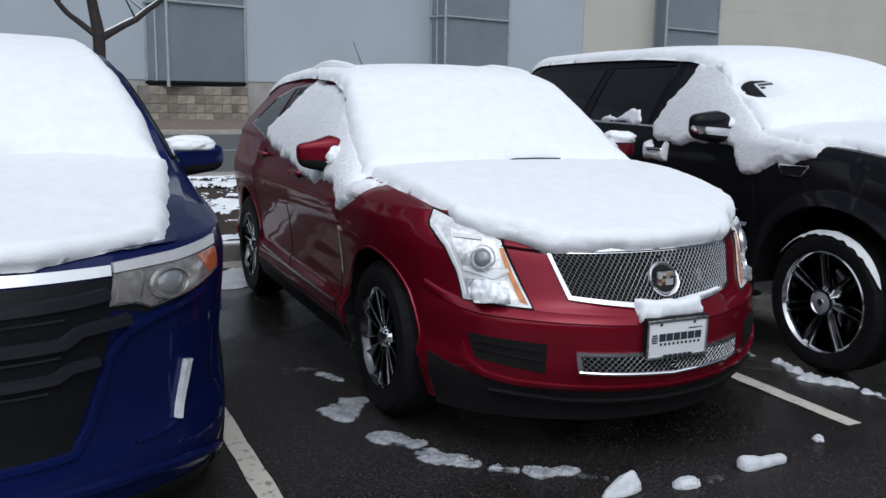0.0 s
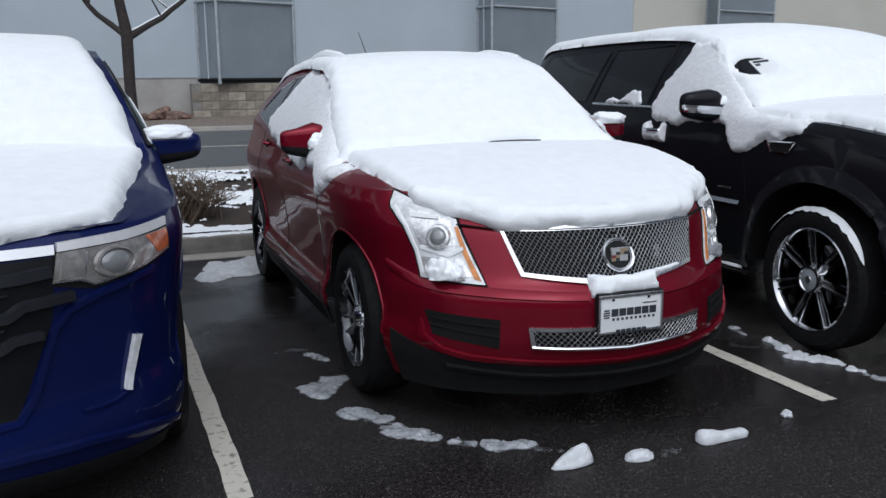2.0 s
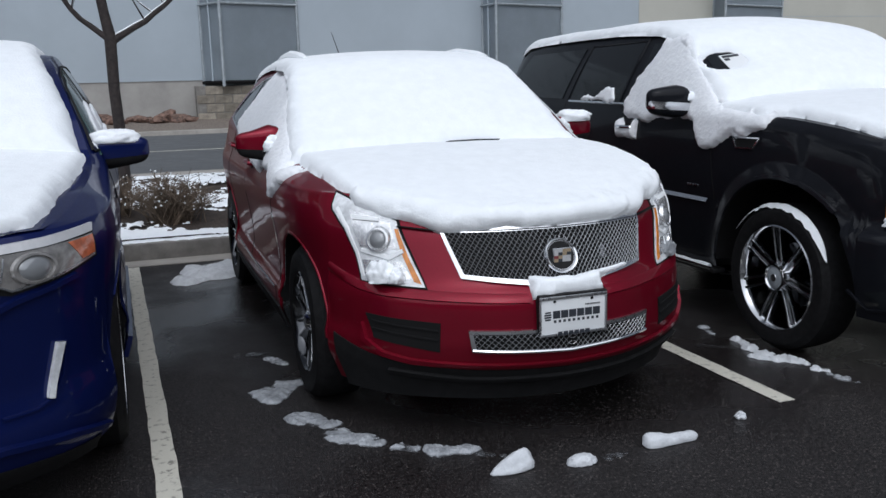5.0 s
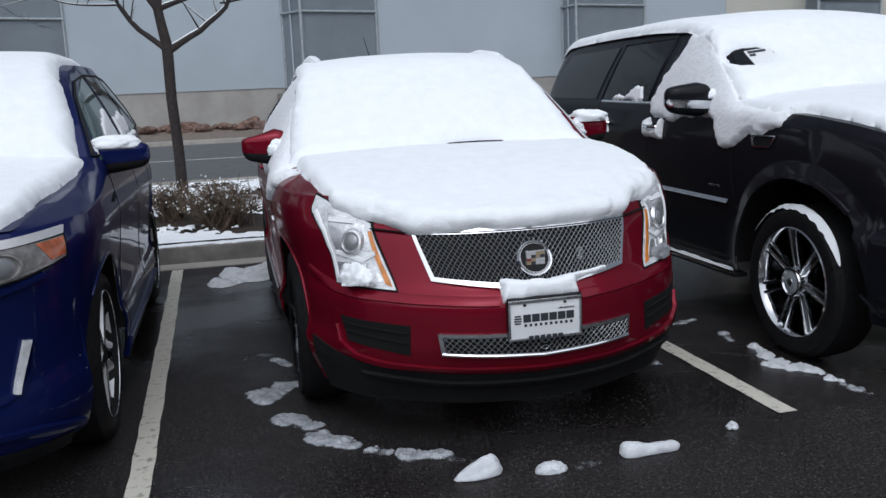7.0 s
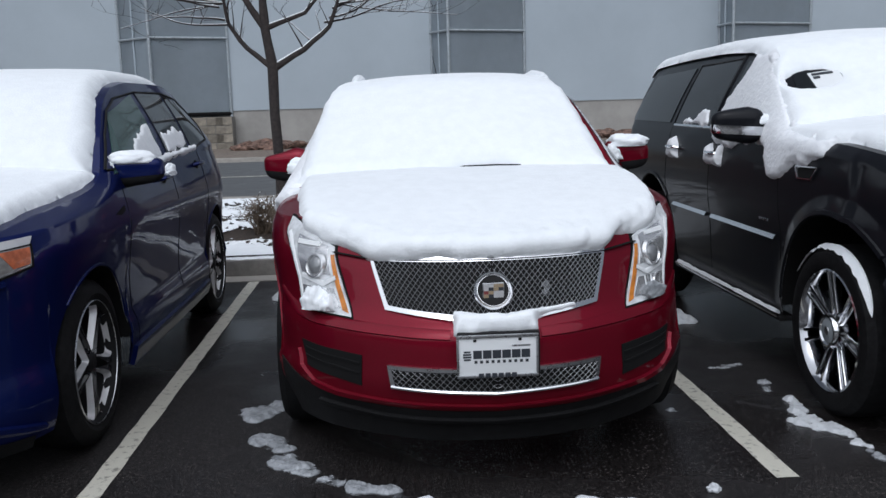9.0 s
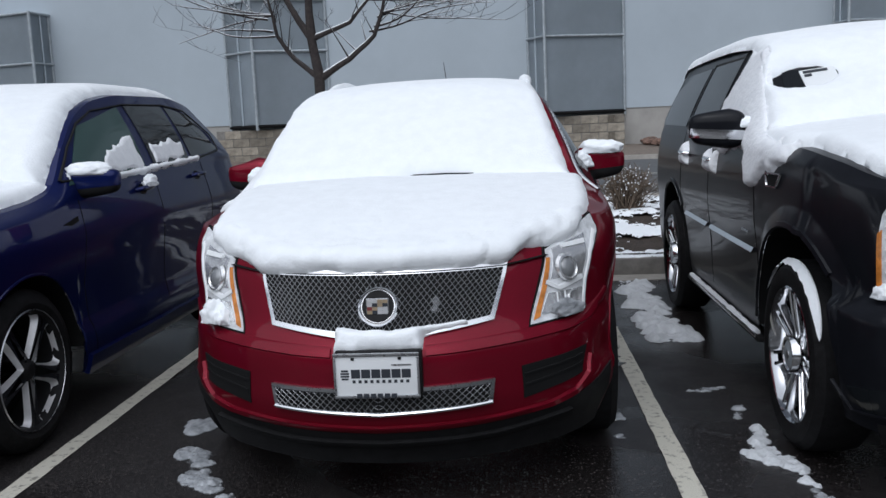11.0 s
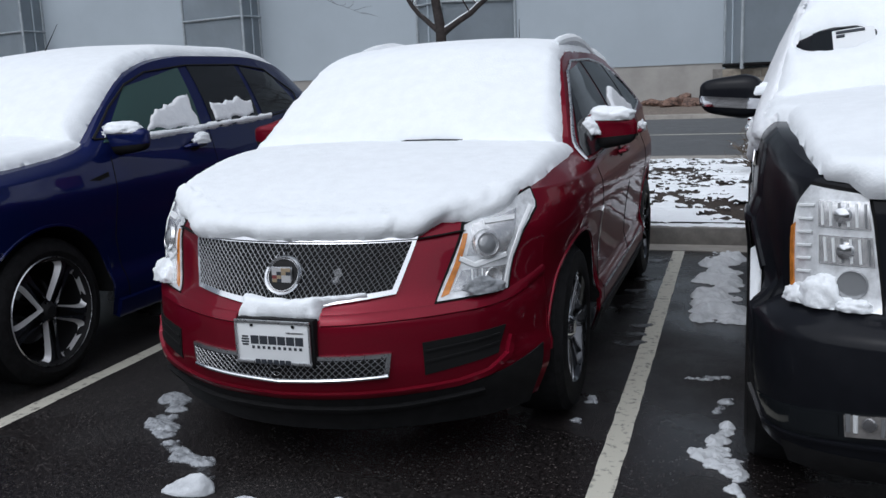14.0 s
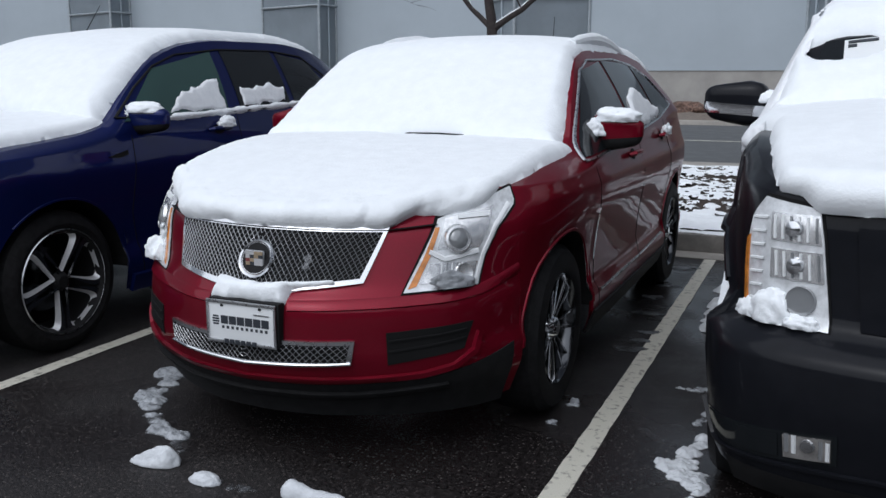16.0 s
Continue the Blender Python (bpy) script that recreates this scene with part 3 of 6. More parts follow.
def ribbon(name, f, line, width, m, parent, off=0.004, sub=6, depth=0.004, label="", tilt=0.0):
    """A thin strip along a line on the surface f(a, b, off); its face may tilt."""
    pts = []
    for (a0, b0), (a1, b1) in zip(line, line[1:]):
        for k in range(sub):
            pts.append((a0 + (a1 - a0) * k / sub, b0 + (b1 - b0) * k / sub))
    pts.append(line[-1])
    verts, faces = [], []
    for i, p in enumerate(pts):
        q0, q1 = pts[max(i - 1, 0)], pts[min(i + 1, len(pts) - 1)]
        d = np.array([q1[0] - q0[0], q1[1] - q0[1]])
        d = d / (np.linalg.norm(d) + 1e-9)
        nn = np.array([-d[1], d[0]]) * width / 2
        for e, o in ((-1, off - depth), (-0.6, off), (0.6, off - tilt), (1, off - depth)):
            verts.append(f(np.array(p[0] + e * nn[0]), np.array(p[1] + e * nn[1]), o))
    for i in range(len(pts) - 1):
        for j in range(3):
            faces.append((i * 4 + j, (i + 1) * 4 + j, (i + 1) * 4 + j + 1, i * 4 + j + 1))
    return obj(name, verts, faces, m, parent, label, flat_angle=50)


def mesh_wires(name, f, corners, m, parent, pitch=0.021, r=0.0022, off=0.004):
    """Diamond wire mesh over a four-sided piece of the surface."""
    c = [np.array(p, float) for p in corners]
    L, Hh = np.linalg.norm(c[1] - c[0]), max(np.linalg.norm(c[3] - c[0]), np.linalg.norm(c[2] - c[1]))
    verts, faces = [], []

    def at(s, t, o):
        a, b = (c[0] * (1 - s) + c[1] * s) * (1 - t) + (c[3] * (1 - s) + c[2] * s) * t
        return f(np.array(a), np.array(b), o)
    for sgn in (1, -1):
        k = -Hh * 0.7
        while k < L + Hh:
            pts = []
            for t in np.linspace(0, 1, 41):
                x = k + sgn * (t - 0.5) * Hh * 0.85
                if 0 <= x <= L:
                    pts.append((x / L, t))
            if len(pts) > 1:
                base = len(verts)
                for s_, t_ in pts:
                    dx = r / L
                    verts += [at(s_ - dx, t_, off), at(s_, t_, off + r * (1.4 if sgn > 0 else 1.2)), at(s_ + dx, t_, off)]
                for i in range(len(pts) - 1):
                    q = base + 3 * i
                    faces += [(q, q + 1, q + 4, q + 3), (q + 1, q + 2, q + 5, q + 4)]
            k += pitch
    return obj(name, verts, faces, m, parent, smooth=False)


def lathe(profile, seg=48, bm=None):
    """Turns (x, r) points about the x axis."""
    bm = bm or bmesh.new()
    rings = [[bm.verts.new((x, r * math.cos(2 * math.pi * k / seg), r * math.sin(2 * math.pi * k / seg))) for k in range(seg)] for x, r in profile]
    for a, b in zip(rings, rings[1:]):
        for k in range(seg):
            bm.faces.new((a[k], a[(k + 1) % seg], b[(k + 1) % seg], b[k]))
    return bm


def spoke_bm(bm, pts, w, th, ang):
    """A spoke with a flat front: pts are (r, x) stations, w and th the widths and depths there."""
    ca, sa = math.cos(ang), math.sin(ang)
    rings = []
    for (r, x, dy), ww in zip(pts, w):
        ring = []
        for yy, xx in ((-ww, x - th), (-ww, x - 0.006), (-ww * 0.72, x), (ww * 0.72, x), (ww, x - 0.006), (ww, x - th)):
            y0 = yy + dy
            ring.append(bm.verts.new((xx, y0 * ca - r * sa, y0 * sa + r * ca)))
        rings.append(ring)
    for a, b in zip(rings, rings[1:]):
        for k in range(5):
            bm.faces.new((a[k], a[k + 1], b[k + 1], b[k]))


def window_wheel_bm(dark, bright, rr, count, x, drop):
    """A cast wheel face with teardrop windows: a flat web into dark, sloping window edges into bright."""
    n = 40
    for i in range(count):
        mid = 2 * math.pi * i / count
        half = math.pi / count
        rc = rr * 0.64

        def place(y, r, xx):
            return (xx, y * math.cos(mid) - r * math.sin(mid), y * math.sin(mid) + r * math.cos(mid))
        loops = [[], [], []]
        for k in range(n):
            a = 2 * math.pi * k / n
            c, s_ = math.cos(a), math.sin(a)
            # teardrop: pointed at the hub, broad towards the rim
            r = rc + rr * (0.285 if c > 0 else 0.45) * math.copysign(abs(c) ** (0.75 if c > 0 else 1.0), c)
            grow = 0.10 + 0.90 * ((r - 0.19 * rr) / (0.735 * rr))
            y = 1.02 * grow * rr * 0.50 * math.copysign(abs(s_) ** 0.62, s_)
            loops[0].append((y, r))
            loops[1].append((y * 0.81, rc + (r - rc) * 0.91))
            ray = math.atan2(y, r)
            ray = max(-half, min(half, ray * half / 0.50))
            edge = rr * 0.965 if c > 0.35 else None
            rad = math.hypot(y, r)
            out = edge or max(0.045, rad * (1.0 if c > -0.9 else 0.6))
            loops[2].append((math.sin(ray) * out, math.cos(ray) * out))
        web = [dark.verts.new(place(y, r, x - 0.012 * (math.hypot(y, r) < 0.07))) for y, r in loops[2]]
        rim = [dark.verts.new(place(y, r, x)) for y, r in loops[0]]
        r0 = [bright.verts.new(place(y, r, x)) for y, r in loops[0]]
        r1 = [bright.verts.new(place(y, r, x - drop)) for y, r in loops[1]]
        for k in range(n):
            j = (k + 1) % n
            dark.faces.new((web[k], web[j], rim[j], rim[k]))
            bright.faces.new((r0[k], r0[j], r1[j], r1[k]))


def wheel(parent, x, y, z, R, rim_r, side, style, turn=0.0, spin=0.0):
    """A wheel whose outer face looks to +x (side 1) or -x (side -1)."""
    w = 0.125
    # A near-black disc and ring put the shade behind the spokes into colour.
    hub = part("wheel", lathe([(-0.10, 0.02), (-0.10, rim_r * 0.93), (0.07, rim_r * 0.93)], 40), GAP, parent, "near-black disc standing in for the shade behind the spokes")
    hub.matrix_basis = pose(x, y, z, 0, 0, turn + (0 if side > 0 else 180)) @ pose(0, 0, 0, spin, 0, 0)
    rr = rim_r
    tyre = lathe([(-w, rr * 0.98), (-w - 0.008, rr + 0.03), (-w, R - 0.035), (-w + 0.03, R - 0.006), (-0.04, R), (0.04, R), (w - 0.03, R - 0.006), (w, R - 0.035), (w + 0.008, rr + 0.03), (w - 0.004, rr + 0.004), (w - 0.02, rr)], 56)
    part("tyre", tyre, RUBBER, hub)
    rim = lathe([(-0.06, rr * 0.87), (w - 0.04, rr * 0.915), (w - 0.012, rr * 0.955), (w, rr * 0.985), (w - 0.006, rr + 0.004), (w - 0.02, rr + 0.004)], 56)
    part("rim", rim, {"five_spoke": CLAD, "seven_spoke": WHEELC}.get(style, WHEELD), hub)
    part("brake_disc", lathe([(-0.04, 0.03), (-0.035, rr * 0.62), (-0.05, rr * 0.63)], 36), WHEELD, hub, "dull steel brake disc behind the spokes")
    bm = bmesh.new()
    if style == "five_spoke":
        part("rim_edge", lathe([(w - 0.004, rr * 0.985), (w + 0.003, rr * 0.992), (w - 0.002, rr + 0.002)], 56), SATIN, hub)
        edge = bmesh.new()
        window_wheel_bm(bm, edge, rr, 5, 0.104, 0.028)
        part("spoke_star", bm, TRIM, hub, "five dark painted spokes")
        part("spoke_edges", edge, BLADE, hub, "machined bright spoke edges")
        part("cap", lathe([(0.112, 0.0), (0.112, 0.030), (0.100, 0.045), (0.08, 0.058)], 24), CLAD, hub)
    elif style == "seven_spoke":
        ribs = bmesh.new()
        for i in range(7):
            a = 2 * math.pi * i / 7
            spoke_bm(bm, [(0.06, 0.064, 0), (rr * 0.5, 0.078, 0), (rr * 0.96, 0.094, 0)], [0.022, 0.022, 0.024], 0.05, a)
            for s in (-1, 1):
                spoke_bm(ribs, [(0.07, 0.082, s * 0.020), (rr * 0.5, 0.094, s * 0.021), (rr * 0.97, 0.110, s * 0.026)], [0.0065, 0.0075, 0.010], 0.035, a)
        part("spoke_star", bm, WHEELD, hub, "seven grooved chrome spokes")
        part("spoke_edges", ribs, CHROME, hub, "bright chrome edges of the spokes")
        part("cap", lathe([(0.118, 0.0), (0.118, 0.062), (0.126, 0.068), (0.126, 0.078), (0.10, 0.088), (0.06, 0.092)], 32), CHROME, hub)
        part("badge", lathe([(0.124, 0.0), (0.124, 0.052), (0.119, 0.060)], 28), GALV, hub)
        part("crest", lathe([(0.127, 0.0), (0.127, 0.020), (0.122, 0.024)], 16), SATIN, hub)
    else:
        for i in range(7):
            a = 2 * math.pi * i / 7
            for s in (-1, 1):
                spoke_bm(bm, [(0.05, 0.085, s * 0.012), (rr * 0.45, 0.092, s * 0.020), (rr * 0.78, 0.101, s * 0.034), (rr * 0.97, 0.106, s * 0.040)], [0.0055, 0.006, 0.007, 0.009], 0.06, a)
        part("spoke_star", bm, WHEELD, hub, "chrome split spokes")
        bm = bmesh.new()
        for i in range(14):
            a = 2 * math.pi * (i // 2) / 7
            s = 1 if i % 2 else -1
            spoke_bm(bm, [(0.06, 0.090, s * 0.012), (rr * 0.45, 0.097, s * 0.020), (rr * 0.78, 0.106, s * 0.034), (rr * 0.96, 0.110, s * 0.040)], [0.002, 0.0025, 0.003, 0.004], 0.006, a)
        part("spoke_edges", bm, CHROME, hub, "bright chrome ridges of the spokes")
        part("cap", lathe([(0.112, 0.0), (0.112, 0.03), (0.10, 0.045), (0.07, 0.06)], 24), CHROME, hub)
    for i in range(5):
        a = 2 * math.pi * (i + 0.5) / 5
        b = lathe([(0.10, 0.0), (0.10, 0.008), (0.07, 0.009)], 8)
        bmesh.ops.translate(b, verts=b.verts, vec=(0, 0.045 * math.cos(a), 0.045 * math.sin(a)))
        part("nut", b, CHROME, hub)
    return hub


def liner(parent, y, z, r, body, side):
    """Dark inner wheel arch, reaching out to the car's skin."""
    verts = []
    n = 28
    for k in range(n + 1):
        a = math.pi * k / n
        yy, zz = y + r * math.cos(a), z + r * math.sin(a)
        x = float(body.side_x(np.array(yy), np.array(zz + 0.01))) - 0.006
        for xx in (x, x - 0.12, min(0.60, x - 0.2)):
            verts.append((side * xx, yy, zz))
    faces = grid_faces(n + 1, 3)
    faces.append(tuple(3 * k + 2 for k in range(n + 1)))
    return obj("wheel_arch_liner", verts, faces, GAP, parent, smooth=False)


def on_belt(b):
    return lambda u, z, off=0.0: b.belt(u, z, off)


def on_side(b, sg):
    return lambda y, z, off=0.0: b.side_surf(sg, off)(y, z)


def on_top(b):
    return lambda y, x, off=0.0: b.top(y, x) + np.array([0, -0.3 * off, off])


def boss(name, f, a, b, profile, m, parent, seg=28, stretch=(1, 1), label=""):
    """A round piece turned about the surface's normal; profile of (height, radius)."""
    p = f(np.array(a), np.array(b), 0.0)
    e = 0.008
    ta = f(np.array(a + e), np.array(b), 0.0) - f(np.array(a - e), np.array(b), 0.0)
    tb = f(np.array(a), np.array(b + e), 0.0) - f(np.array(a), np.array(b - e), 0.0)
    ta, tb = ta / np.linalg.norm(ta), tb / np.linalg.norm(tb)
    n = f(np.array(a), np.array(b), 0.05) - p
    n = n / np.linalg.norm(n)
    bm = bmesh.new()
    rings = [[bm.verts.new(p + n * h + r * (math.cos(2 * math.pi * k / seg) * ta * stretch[0] + math.sin(2 * math.pi * k / seg) * tb * stretch[1])) for k in range(seg)] for h, r in profile]
    for r0, r1 in zip(rings, rings[1:]):
        for k in range(seg):
            bm.faces.new((r0[k], r0[(k + 1) % seg], r1[(k + 1) % seg], r1[k]))
    bm.faces.new(rings[-1])
    return part(name, bm, m, parent, label, flat_angle=40)


def rod(name, f, line, r, m, parent, off):
    """A thin round bar along a line on the surface."""
    pts = []
    for (a0, b0), (a1, b1) in zip(line, line[1:]):
        pts += [f(np.array(a0 + (a1 - a0) * k / 5), np.array(b0 + (b1 - b0) * k / 5), off) for k in range(5)]
    pts.append(f(np.array(line[-1][0]), np.array(line[-1][1]), off))
    return part(name, tube_bm([tuple(p) for p in pts], r, 8), m, parent)


def loop_frame(name, f, line, width, m, parent, off=0.008):
    return ribbon(name, f, list(line) + [line[0]], width, m, parent, off, 8, 0.008)


def mirror(parent, x, y, z, sg, paint, base_m, size=(0.13, 0.085, 0.085), band=None, reach=0.14, taper=0.36):
    """A door mirror: a rounded shell with a dark lower half, on a short arm."""
    def shell(zlo, zhi, k=1.0):
        bm = bmesh.new()
        rings = []
        for i in range(13):
            zz = zlo + (zhi - zlo) * i / 12
            r = max(0.05, (1 - abs(zz) ** 3.4)) ** (1 / 3.4)
            ring = []
            for j in range(28):
                a = 2 * math.pi * j / 28
                c, s_ = math.cos(a), math.sin(a)
                px = math.copysign(abs(c) ** 0.55, c)
                py = math.copysign(abs(s_) ** 0.65, s_)
                grow = 1 - taper * (px * sg + 1) / 2
                if py > 0:
                    py *= 0.55
                ring.append(bm.verts.new((x + size[0] * k * px * r, y + size[1] * k * py * r * grow, z + size[2] * k * (zz * (grow if zz > 0 else 1) + 0.10 * px * sg))))
            rings.append(ring)
        for a, b in zip(rings, rings[1:]):
            for j in range(28):
                bm.faces.new((a[j], a[(j + 1) % 28], b[(j + 1) % 28], b[j]))
        bm.faces.new(rings[0][::-1])
        bm.faces.new(rings[-1])
        return bm
    m = part("mirror", shell(-0.42, 1.0), paint, parent, flat_angle=50)
    part("mirror_base", shell(-1.0, -0.43, 0.985), base_m, m, flat_angle=50)
    if band:
        part("chrome_band", shell(-0.55, -0.10, 1.02), band, m, flat_angle=50)
    part("arm", tube_bm([(x - sg * size[0] * 0.5, y + 0.02, z - size[2] * 0.6), (x - sg * (size[0] + reach * 0.6), y + 0.04, z - size[2] * 0.8), (x - sg * (size[0] + reach), y + 0.05, z - size[2] * 0.95)], [0.028, 0.032, 0.045], 10), base_m, m)
    part("mirror_glass", box_bm(x - size[0] * 0.72, x + size[0] * 0.72, y + size[1] * 0.5, y + size[1] * 0.56, z - size[2] * 0.5, z + size[2] * 0.5, 0.004), CHROME, m)
    return m


def blob(name, x, y, z, sx, sy, sz, seed, m=None, label="", category="snow", parent=None, rot=0.0, amp=0.35, group="", sink=0.35):
    """A lump of snow resting on something."""
    bm = bmesh.new()
    bmesh.ops.create_icosphere(bm, subdivisions=4, radius=1.0)
    for v in bm.verts:
        p = v.co.copy()
        k = 1 + amp * noise.fractal(p * 1.5 + Vector((seed * 3.7, seed, 1)), 1.0, 2.0, 3) + 0.09 * noise.fractal(p * 5 + Vector((seed, 0, 0)), 1.0, 2.0, 3)
        p = p * k
        if p.z < -sink:
            p.z = -sink
        v.co = (p.x * sx, p.y * sy, (p.z + sink) * sz)
    bmesh.ops.rotate(bm, verts=bm.verts, matrix=Matrix.Rotation(rot, 3, "Z"))
    bmesh.ops.translate(bm, verts=bm.verts, vec=(x, y, z))
    ob = part(name, bm, m or SNOW, parent, label, flat_angle=80)
    if not parent:
        tagged(ob, label, category, group)
    return ob


def side_snow(name, body, sg, poly, thick, car, label, seed, step=0.016, rough=0.02, ragged=0.03):
    ys, zs = [p[0] for p in poly], [p[1] for p in poly]
    ob = snow_patch(name, body.side_surf(sg), min(ys) - 0.05, max(ys) + 0.05, min(zs) - 0.05, max(zs) + 0.05, step, poly, thick, None, "", rough, seed, None, ragged, CRUST, out=(sg, 0, 0))
    ob.matrix_basis = car.matrix_basis
    return tagged(ob, label, "snow", "snow on cars")


def top_snow(body, car, poly, thick, name, seed, cowl, a1, bw, rear_k=1.0, hole=None, step=0.015, front_k=0.62, bonnet_rough=0.008):
    """Snow over the bonnet and, meeting it in a crease at the cowl, over the windscreen and roof."""
    k = next(i for i, p in enumerate(poly) if p[0] > cowl)
    m = max(i for i, p in enumerate(poly) if p[0] > cowl)
    ov, br, bl = 0.034, poly[k - 1][1], poly[(m + 1) % len(poly)][1]
    crease = [(1, br), (1, 0.45), (0.85, 0.34), (-0.1, 0.25), (-0.3, 0.10), (-0.1, -0.03), (0.9, -0.16), (1, -0.5), (1, bl)]
    bonnet = poly[:k] + [(cowl + 0.8 * ov * e, b) for e, b in crease] + poly[m + 1:]
    screen = poly[k:m + 1] + [(cowl - ov * e, b) for e, b in crease[::-1]]
    flat = lambda a, b: front_k + (0.78 - front_k) * np.clip(a / 0.7, 0, 1) - 0.10 * np.clip((a - cowl + 0.4) / 0.35, 0, 1) ** 2
    roof = lambda a, b: rear_k * (1.0 - 0.2 * np.clip((a - cowl - 0.1) / 0.5, 0, 1))
    for pl, lo, hi, dn, sd_, hl, rw, ru, lab in ((bonnet, -0.19, cowl + 0.12, flat, seed, None, 1.0, bonnet_rough, "smooth thick white snow on the bonnet of the " + name), (screen, cowl - 0.12, a1, roof, seed + 4, hole, 1.35, 0.010, "thick white snow over windscreen and roof of the " + name)):
        ob = snow_patch("snow_cover", body.top, lo, hi, -bw, bw, step, pl, thick, None, "", ru, sd_, None, 0.008, dent=dn, hole=hl, rim_w=rw)
        ob.matrix_basis = car.matrix_basis
        tagged(ob, lab, "snow", "snow on cars")


def glass_set(body, car, sg, windows, frame_m=None, frame_line=None):
    g = on_side(body, sg)
    for name, c, m in windows:
        patch(name, g, c, m, car, 12, 8, 0.006, 0.012)
    if frame_m:
        loop_frame("window_trim", g, frame_line, 0.011, frame_m, car, 0.012)


def door(car, g, seams, handles, m_handle):
    for s in seams:
        ribbon("door_seam", g, s, 0.007, GAP, car, 0.0022, 8, 0.003)
    for y, z in handles:
        p = [g(np.array(y + d), np.array(z + 0.01 * d), o) for d, o in ((-0.10, 0.004), (-0.085, 0.035), (-0.03, 0.042), (0.04, 0.042), (0.085, 0.035), (0.10, 0.004))]
        part("door_handle", tube_bm(p, [0.012, 0.014, 0.015, 0.015, 0.014, 0.012], 8), m_handle, car)
        # No hollow here: a flat dark oval gives the cup's shade.
        boss("handle_cup", g, y, z, [(0.003, 0.045), (0.004, 0.038)], GAP, car, stretch=(1.3, 0.7))


RB = Body(
    plan=[(0, 0), (0.15, 0.012), (0.3, 0.045), (0.46, 0.115), (0.58, 0.185), (0.70, 0.275), (0.815, 0.41), (0.902, 0.59), (0.953, 0.90), (0.966, 1.5), (0.957, 3.2), (0.93, 4.0), (0.86, 4.5), (0.7, 4.68), (0.4, 4.75), (0, 4.77)],
    front=curve((0.2, 0.0), (0.3, 0.06), (0.38, 0.10), (0.5, 0.115), (0.58, 0.112), (0.645, 0.100), (0.668, 0.078), (0.70, 0.048), (0.8, 0.0), (0.92, -0.06), (0.98, -0.14), (1.06, -0.22)),
    side=curve((0.2, -0.07), (0.3, -0.03), (0.38, -0.004), (0.44, -0.004), (0.50, -0.034), (0.62, -0.030), (0.76, -0.014), (0.90, 0.006), (0.97, 0.004), (1.04, -0.018), (1.2, -0.06)),
    rear=curve((0.2, -0.1), (0.4, 0.0), (0.7, 0.03), (0.9, 0.0), (1.2, -0.1)),
    zt=curve((0, 0.925), (0.115, 0.93), (0.18, 0.965), (0.30, 1.02), (0.42, 1.048), (0.65, 1.045), (1.0, 1.045), (1.3, 1.06), (1.7, 1.09), (2.5, 1.133), (3.4, 1.2), (4.1, 1.24), (4.5, 1.2), (4.77, 1.0)),
    wt=curve((0, 0.5), (0.15, 0.58), (0.3, 0.68), (0.6, 0.77), (1.0, 0.815), (1.3, 0.815), (1.65, 0.745), (2.0, 0.665), (2.4, 0.63), (3.8, 0.61), (4.4, 0.58), (4.77, 0.6)),
    ze=curve((0, 0.93), (0.2, 0.972), (0.4, 1.022), (0.7, 1.072), (1.0, 1.108), (1.28, 1.130), (1.65, 1.36), (2.0, 1.565), (2.3, 1.62), (2.9, 1.635), (3.6, 1.61), (4.2, 1.53), (4.5, 1.3), (4.77, 1.05)),
    crown=curve((0, 0.01), (0.3, 0.014), (0.7, 0.018), (1.0, 0.020), (1.25, 0.025), (1.7, 0.055), (2.3, 0.04), (4, 0.03)),
    sill=curve((0, 0.2), (0.6, 0.22), (1.3, 0.25), (4.2, 0.26), (4.77, 0.3)), axles=(0.935, 3.742), arch_r=0.43, axle_z=0.385)
